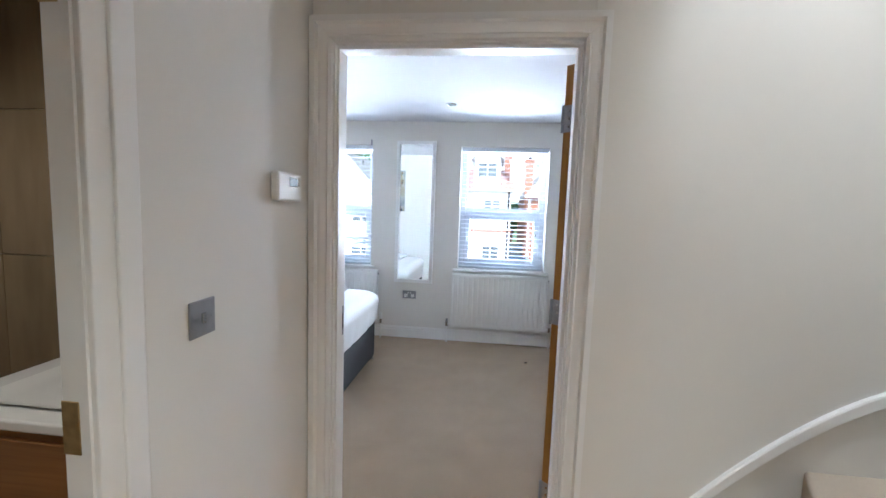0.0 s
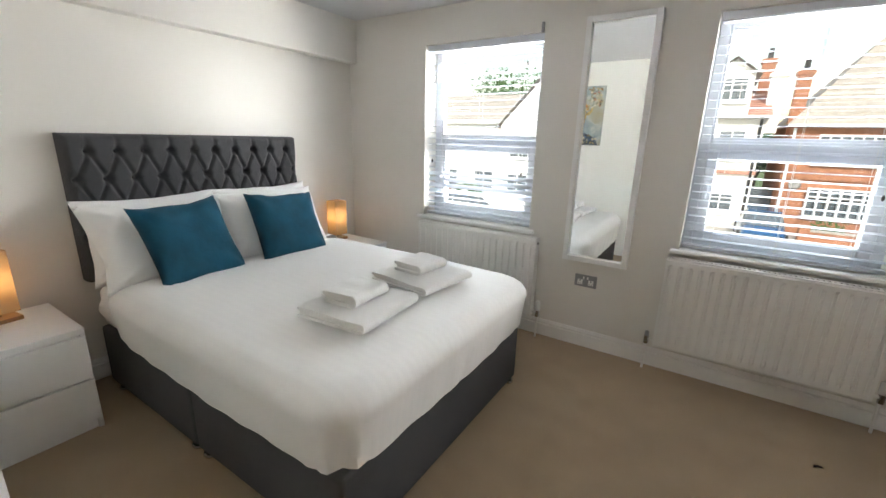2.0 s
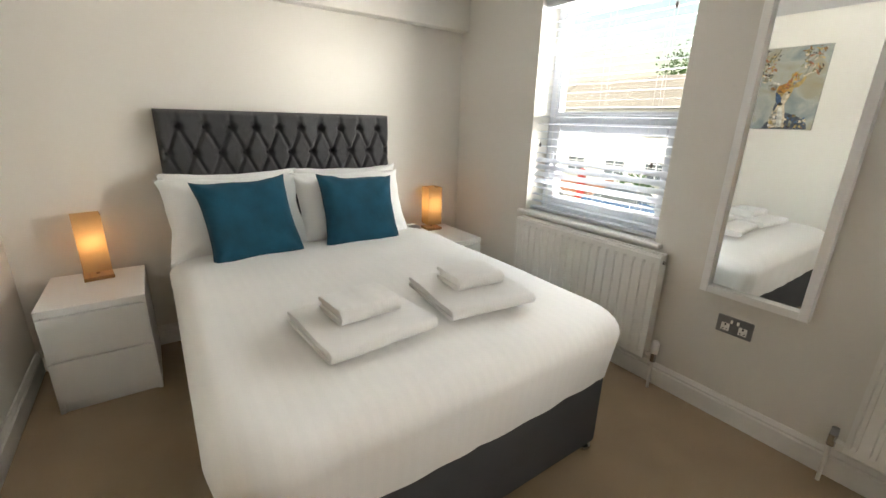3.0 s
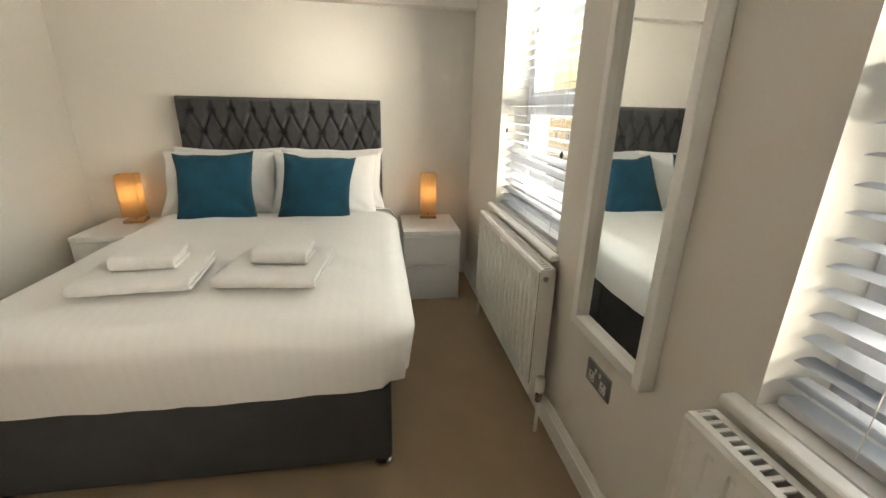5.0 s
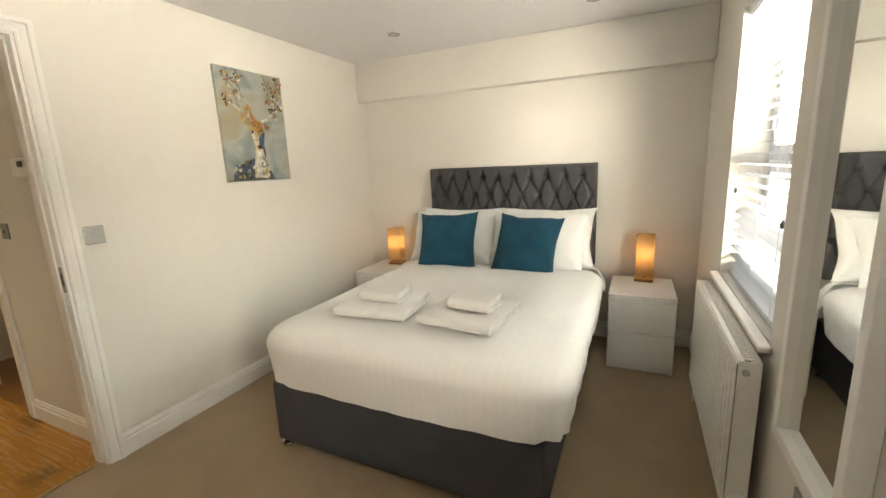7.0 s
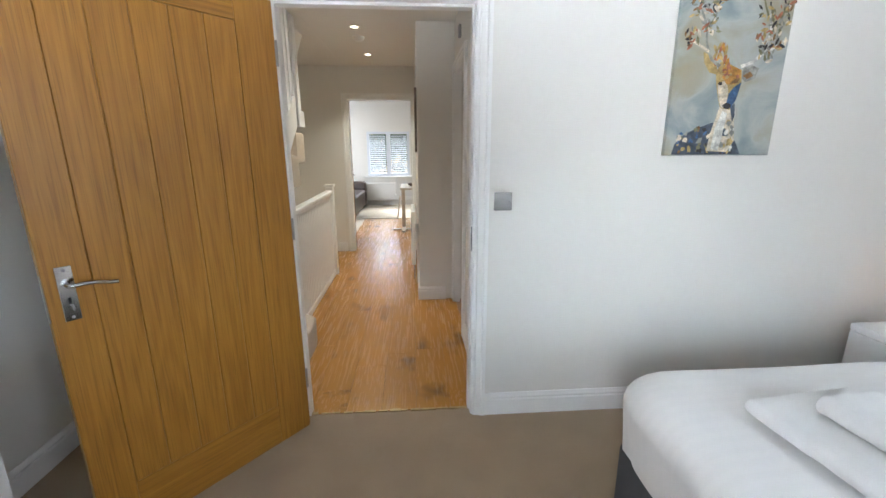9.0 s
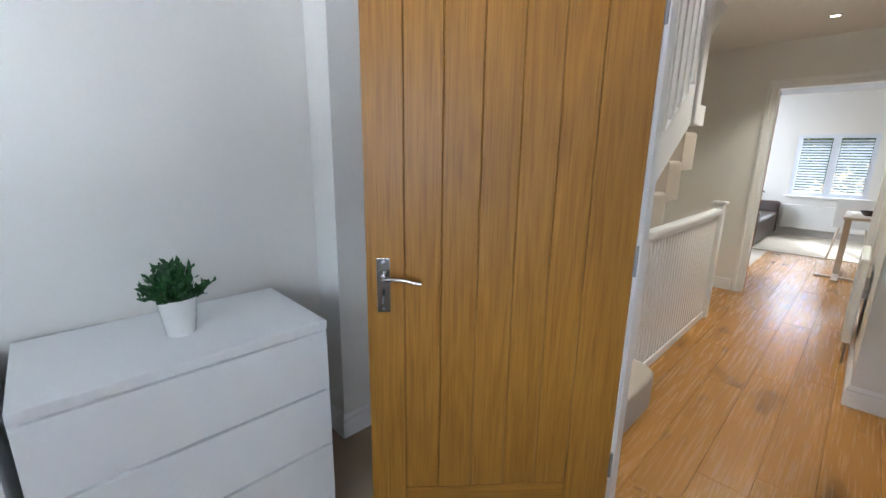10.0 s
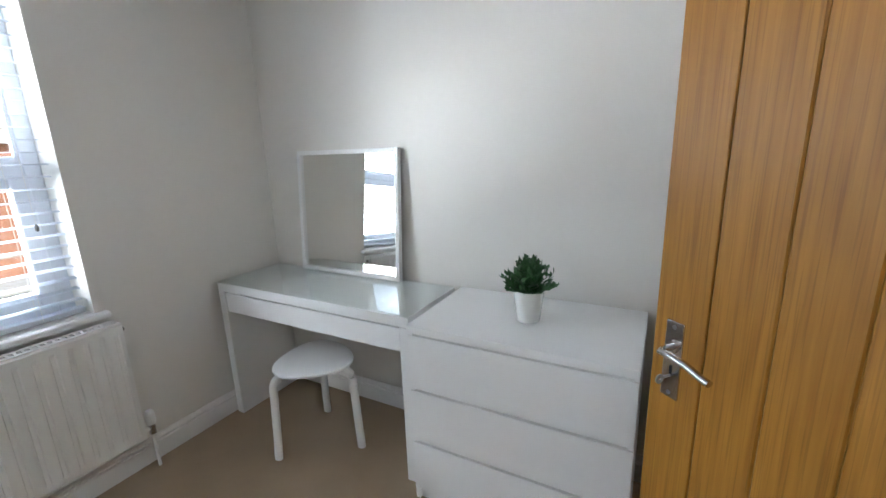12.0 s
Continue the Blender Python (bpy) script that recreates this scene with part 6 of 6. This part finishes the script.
tagged(part("front_forecourt", box(-60, 60, 23.6, 26.9, GZ - 0.3, GZ + 0.15), M_PAVE), "paved front gardens", "pavement", kind="structure")


def house_window(parent, x, z, w, h, y, bars=2, proud=0.05):
    """A white casement on a facade facing -y."""
    bm = box(x - w / 2, x + w / 2, y - proud, y + 0.02, z, z + 0.07)
    box(x - w / 2, x + w / 2, y - proud, y + 0.02, z + h - 0.07, z + h, bm=bm)
    for i in range(bars + 1):
        bx = x - w / 2 + i * (w - 0.07) / bars
        box(bx, bx + 0.07, y - proud, y + 0.02, z + 0.07, z + h - 0.07, bm=bm)
    box(x - w / 2, x + w / 2, y - proud + 0.01, y + 0.02, z + h * 0.68, z + h * 0.68 + 0.05, bm=bm)
    wd = part("window", bm, M_UPVC, parent)
    part("pane", box(x - w / 2 + 0.03, x + w / 2 - 0.03, y - 0.012, y - 0.006, z + 0.03, z + h - 0.03), M_DARKGLASS, wd)
    part("sill", box(x - w / 2 - 0.08, x + w / 2 + 0.08, y - 0.14, y + 0.01, z - 0.09, z), M_UPVC, wd)


def roof_block(parent, x0, x1, y0, y1, ze, zr, material, hip=0.0):
    """A pitched roof with its ridge along x, courses of tiles as steps."""
    ym = (y0 + y1) / 2
    bm = bmesh.new()
    n = 16
    for side in (0, 1):
        for i in range(n):
            f0, f1 = i / n, (i + 1) / n
            ya = (y0 - 0.3) + (ym - y0 + 0.3) * f0 if side == 0 else (y1 + 0.3) + (ym - y1 - 0.3) * f0
            yb = (y0 - 0.3) + (ym - y0 + 0.3) * f1 if side == 0 else (y1 + 0.3) + (ym - y1 - 0.3) * f1
            za, zb = ze + (zr - ze) * f0, ze + (zr - ze) * f1
            a0, a1 = x0 - 0.2 + hip * f0, x1 + 0.2 - hip * f0
            b0, b1 = x0 - 0.2 + hip * f1, x1 + 0.2 - hip * f1
            lo = [bm.verts.new(p) for p in ((a0, ya, za + 0.05), (a1, ya, za + 0.05), (b1, yb, zb + 0.02), (b0, yb, zb + 0.02))]
            bm.faces.new(lo)
            rz = [bm.verts.new(p) for p in ((a0, ya, za - 0.04), (a1, ya, za - 0.04), (a1, ya, za + 0.05), (a0, ya, za + 0.05))]
            bm.faces.new(rz)
    for xe, s in ((x0 - 0.2, 1), (x1 + 0.2, -1)):
        bm.faces.new([bm.verts.new(p) for p in ((xe, y0 - 0.3, ze), (xe, y1 + 0.3, ze), (xe + s * hip, ym, zr))])
    bmesh.ops.recalc_face_normals(bm, faces=bm.faces)
    rf = part("roof", bm, material, parent)
    part("gutter", box(x0 - 0.2, x1 + 0.2, y0 - 0.40, y0 - 0.28, ze - 0.05, ze + 0.05, 0.02), M_UPVC, parent)
    return rf


def chimney(parent, x, y, z0, z1, w, material, pots=2):
    c = part("chimney", box(x - w / 2, x + w / 2, y - 0.3, y + 0.3, z0, z1), material, parent)
    part("cornice", box(x - w / 2 - 0.07, x + w / 2 + 0.07, y - 0.37, y + 0.37, z1 - 0.2, z1 - 0.05), material, c)
    for i in range(pots):
        px = x - w / 4 + i * w / 2 if pots > 1 else x
        part("chimney_pot", cyl((px, y, z1 - 0.05), (px, y, z1 + 0.5), 0.13, 0.10, n=12), M_BLACK if pots == 1 else M_REDROOF, c)


FY = 26.9                                  # house fronts across the street
# white rendered house with a gabled dormer
th = thing("white_house", (0, 0, 0), 0, "white rendered two-storey house with red tiled roof and gabled dormer", "house")
part("wall", box(-5.5, 2.6, FY, FY + 8, GZ, 2.69), M_RENDER, th)
roof_block(th, -5.5, 2.6, FY, FY + 8, 2.69, 4.3, M_REDROOF)
part("string_course", box(-5.55, 2.65, FY - 0.12, FY + 0.02, 0.05, 0.22), M_REDROOF, th)
for wx, ww in ((1.43, 1.1), (-1.2, 1.5), (-3.9, 1.5)):
    house_window(th, wx, 0.75, ww, 1.35, FY)
    house_window(th, wx, -1.85, ww, 1.05, FY)
part("dormer", box(0.26, 1.86, FY - 0.3, FY + 3, 2.75, 4.65), M_RENDER, th)
bm = bmesh.new()
for ax in (0.02, 2.10):
    bm.faces.new([bm.verts.new(p) for p in ((ax, FY - 0.6, 4.50), (1.06, FY - 0.6, 5.28), (1.06, FY + 4.5, 5.28), (ax, FY + 4.5, 4.50))])
bmesh.ops.solidify(bm, geom=bm.faces[:], thickness=0.14)
part("dormer_roof", bm, M_ROOF, th)
part("gable", prism([(0.26, FY - 0.28), (1.86, FY - 0.28), (1.86, FY), (0.26, FY)], 4.55, 4.66), M_RENDER, th)
bm = bmesh.new()
bm.faces.new([bm.verts.new(p) for p in ((0.26, FY - 0.29, 4.6), (1.86, FY - 0.29, 4.6), (1.06, FY - 0.29, 5.2))])
part("gable", bm, M_RENDER, th)
house_window(th, 1.06, 3.35, 1.25, 1.05, FY - 0.3)
chimney(th, 2.85, FY + 1.5, 2.0, 4.75, 0.62, M_RENDER, 0)
chimney(th, 2.42, FY + 3.0, 3.0, 5.6, 0.55, M_BRICK, 1)
part("drainpipe", cyl((2.45, FY - 0.1, GZ), (2.45, FY - 0.1, 2.6), 0.06, n=8), M_BLACK, th)

# red brick house
th = thing("brick_house", (0, 0, 0), 0, "red brick house with white bay windows and grey hipped roof", "house")
part("wall", box(3.62, 13.5, FY, FY + 8, GZ, 2.32), M_BRICK, th)
roof_block(th, 3.62, 13.5, FY, FY + 8, 2.32, 6.4, M_ROOF, 3.2)
for wx in (5.68, 10.6):
    house_window(th, wx, 0.70, 2.15, 1.25, FY, 6)
    house_window(th, wx + 0.1, -1.65, 2.3, 1.30, FY, 6, 0.25)
part("string_course", box(3.57, 13.55, FY - 0.08, FY + 0.02, 0.0, 0.15), M_BRICK, th)
part("vent_plaque", lathe([(0.001, 0), (0.22, 0.0), (0.24, 0.03), (0.18, 0.06), (0.001, 0.05)], 20), M_STEEL, th, at=pose(4.15, FY - 0.01, -0.25, 90, 0, 0))
chimney(th, 3.75, FY + 1.2, 1.5, 4.75, 0.50, M_BRICK, 1)
part("drainpipe", cyl((3.72, FY - 0.1, GZ), (3.72, FY - 0.1, 2.2), 0.06, n=8), M_UPVC, th)
part("side_gate", box(2.65, 3.58, FY + 1.5, FY + 1.6, GZ, -0.7), M_DARKGLASS, th)

# white gabled house and terrace further along
th = thing("gable_house", (0, 0, 0), 0, "white rendered house with its gable to the street", "house", "white terraces")
part("wall", box(-10.7, -5.7, FY, FY + 8, GZ, 2.3), M_RENDER, th)
bm = bmesh.new()
tri = [(-10.7, 2.3), (-5.7, 2.3), (-8.2, 4.9)]
fr_ = [bm.verts.new((px, FY, pz)) for px, pz in tri]
bk_ = [bm.verts.new((px, FY + 8, pz)) for px, pz in tri]
bm.faces.new(fr_), bm.faces.new(bk_[::-1])
part("gable", bm, M_RENDER, th)
bm = bmesh.new()
for ax in (-11.0, -5.4):
    bm.faces.new([bm.verts.new(p) for p in ((ax, FY - 0.3, 2.05), (-8.2, FY - 0.3, 5.0), (-8.2, FY + 8.3, 5.0), (ax, FY + 8.3, 2.05))])
bmesh.ops.solidify(bm, geom=bm.faces[:], thickness=0.15)
part("roof", bm, M_ROOF, th)
for wx in (-9.4, -7.0):
    house_window(th, wx, 0.3, 1.3, 1.2, FY)
    house_window(th, wx, -2.0, 1.4, 1.3, FY)
th = thing("terrace_house", (0, 0, 0), 0, "white rendered terraced house with grey tiled roof", "house", "white terraces")
part("wall", box(-21.0, -10.8, FY + 0.8, FY + 8, GZ, 2.4), M_RENDER, th)
roof_block(th, -21.0, -10.8, FY + 0.8, FY + 8, 2.4, 4.5, M_ROOF)
part("sign_board", box(-13.2, -12.1, FY + 0.72, FY + 0.80, 0.70, 1.2), M_BLACK, th)
for wx in (-12.2, -15.0, -18.0):
    house_window(th, wx, -2.0, 1.5, 1.3, FY + 0.8)
th = thing("terrace_house", (0, 0, 0), 0, "white rendered terraced house with grey tiled roof and brick chimney", "house", "white terraces")
part("wall", box(-36.0, -21.2, FY, FY + 8, GZ, 2.6), M_RENDER, th)
roof_block(th, -36.0, -21.2, FY, FY + 8, 2.6, 4.3, M_ROOF)
chimney(th, -23.5, FY + 3, 3.2, 5.4, 0.9, M_BRICK)
for wx in (-23.5, -27.5, -31.5):
    house_window(th, wx, 0.4, 1.5, 1.2, FY)
    house_window(th, wx, -2.0, 1.5, 1.3, FY)
th = thing("corner_house", (0, 0, 0), 0, "red brick house further down the street", "house")
part("wall", box(14.0, 28.0, FY, FY + 8, GZ, 2.4), M_BRICK, th)
roof_block(th, 14.0, 28.0, FY, FY + 8, 2.4, 5.8, M_REDROOF)
for wx in (16.5, 21.0, 25.5):
    house_window(th, wx, 0.5, 1.8, 1.2, FY, 3)
    house_window(th, wx, -2.0, 1.8, 1.4, FY, 3)


# buff brick house further down the street
M_BUFF = mat("buff_brick", (0.38, 0.32, 0.23), 0.9, vary=0.15, scale=6, fine=0.2, fine_scale=60)
th = thing("buff_brick_house", (0, 0, 0), 0, "buff brick terraced house with white sash windows", "house")
part("wall", box(-56.0, -36.2, FY, FY + 8, GZ, 2.5), M_BUFF, th)
roof_block(th, -56.0, -36.2, FY, FY + 8, 2.5, 4.4, M_ROOF)
chimney(th, -39.5, FY + 3, 3.2, 5.6, 1.1, M_BUFF)
for wx in (-54.0, -50.5, -47.0, -43.5, -41.2, -38.6):
    for wz in (-2.0, 0.55):
        house_window(th, wx, wz, 1.1, 1.5, FY)


def leaf_clumps(rnd, centre, radius, count, size, flat=1.0):
    bm = bmesh.new()
    for i in range(count):
        d = Vector((rnd.gauss(0, 1), rnd.gauss(0, 1), rnd.gauss(0, 1) * flat)).normalized()
        r = radius * rnd.uniform(0.45, 1.08) * (1 + 0.35 * noise.noise(d * 2.2 + Vector(centre)))
        c = Vector(centre) + d * r
        for k in range(3):
            a = Vector((rnd.uniform(-1, 1), rnd.uniform(-1, 1), rnd.uniform(-1, 1))).normalized()
            b = a.orthogonal().normalized()
            q = c + Vector((rnd.uniform(-1, 1), rnd.uniform(-1, 1), rnd.uniform(-1, 1))) * size
            s = size * rnd.uniform(0.5, 1.0)
            bm.faces.new([bm.verts.new(p) for p in (q - a * s, q + b * s * 0.5, q + a * s, q - b * s * 0.5)])
    return bm


def tree(x, y, h, r, seed):
    th = thing("tree", (x, y, GZ), 0, "leafy green tree behind the houses", "tree", "street trees")
    rnd = random.Random(seed)
    bm = cyl((0, 0, 0), (0.1, 0, h * 0.55), 0.28, 0.16, n=10)
    for i in range(6):
        a = i * 1.05
        cyl((0.1, 0, h * (0.40 + 0.025 * i)), (math.cos(a) * r * 0.7, math.sin(a) * r * 0.7, h * 0.78), 0.10, 0.03, n=6, bm=bm)
    part("trunk", bm, M_BARK, th)
    part("crown", leaf_clumps(rnd, (0, 0, h * 0.78), r, 1500, 0.20, 0.8), M_HEDGE, th)
    return th


tree(-11.8, 42, 9.4, 3.4, 1)
tree(-18.5, 43, 9.2, 3.6, 2)
tree(-14.8, 44, 9.0, 2.8, 3)
tree(3.1, 36.5, 5.0, 1.3, 4)
tree(2.6, -12.5, 6.5, 2.6, 5)


def garden_wall(x0, x1, material, label):
    th = thing("garden_wall", ((x0 + x1) / 2, 23.75, GZ + 0.15), 0, label, "garden wall", "front garden walls")
    hw = (x1 - x0) / 2
    part("wall", box(-hw, hw, -0.11, 0.11, 0, 0.75), material, th)
    part("coping", box(-hw - 0.02, hw + 0.02, -0.15, 0.15, 0.75, 0.82, 0.01), M_PAVE, th)
    for s in (-hw, hw):
        part("pier", box(s - 0.17, s + 0.17, -0.17, 0.17, 0, 1.0, 0.01), material, th)


garden_wall(-17.5, -12.6, M_BRICK, "low brick garden wall in front of the house")
garden_wall(-11.4, -7.0, M_RENDER, "low white garden wall in front of the house")
garden_wall(4.4, 9.5, M_BRICK, "low brick garden wall in front of the house")
th = thing("hedge", (-11.6, 24.6, GZ + 0.15), 0, "clipped green hedge behind the garden wall", "hedge")
part("leaves", leaf_clumps(random.Random(9), (0, 0, 0.6), 0.8, 700, 0.12, 0.7), M_HEDGE, th)
th = thing("hedge", (5.4, 25.6, GZ + 0.15), 0, "low green shrubs under the bay window", "hedge")
part("leaves", leaf_clumps(random.Random(10), (0, 0, 0.3), 0.7, 500, 0.10, 0.5), M_HEDGE, th)
th = thing("post_box", (-13.6, 22.6, GZ + 0.13), 0, "red pillar post box on the pavement", "post box")
part("body", lathe([(0.001, 0), (0.26, 0), (0.26, 0.1), (0.23, 0.14), (0.23, 1.35), (0.27, 1.40), (0.26, 1.5), (0.10, 1.6), (0.001, 1.62)], 24), M_RED, th, smooth=True)


def car(x, y, paint, label, turn=0):
    th = thing("car", (x, y, GZ + 0.02), turn, label, "car", "parked cars")
    def body(u, v):
        s = (u - 0.5) * 2
        half = 0.86 * (1 - 0.12 * abs(s) ** 4)
        top = 0.62 + 0.30 * (1 - abs(s) ** 6)
        a = v * 3.14159
        return (s * 2.05, -math.cos(a) * half * (1 if v in (0, 1) else 1), 0.25 + (top - 0.25) * min(1.0, math.sin(a) * 1.8))
    part("body", sheet(body, 30, 14), paint, th, smooth=True)
    def cabin(u, v):
        s = (u - 0.5) * 2
        a = v * 3.14159
        return (-0.15 + s * 1.25, -math.cos(a) * 0.74, 0.85 + 0.58 * (1 - abs(s) ** 3) * min(1.0, math.sin(a) * 1.6))
    part("cabin", sheet(cabin, 20, 12), M_DARKGLASS, th, "dark car windows", smooth=True)
    part("roof", box(-0.85, 0.45, -0.60, 0.60, 1.405, 1.455, 0.02), paint, th)
    for wx in (-1.3, 1.3):
        for s in (-1, 1):
            wl = part("wheel", cyl((wx, s * 0.66, 0.31), (wx, s * 0.87, 0.31), 0.31, n=20), M_TYRE, th)
            part("rim", cyl((wx, s * 0.86, 0.31), (wx, s * 0.885, 0.31), 0.19, n=14), M_CARGREY, wl)
    return th


car(-9.4, 20.4, M_CARBLUE, "dark blue car parked along the kerb")
car(-15.6, 20.4, M_CARGREY, "silver car parked along the kerb")
car(3.1, 25.2, M_CARBLUE, "dark blue car parked on the drive", 90)
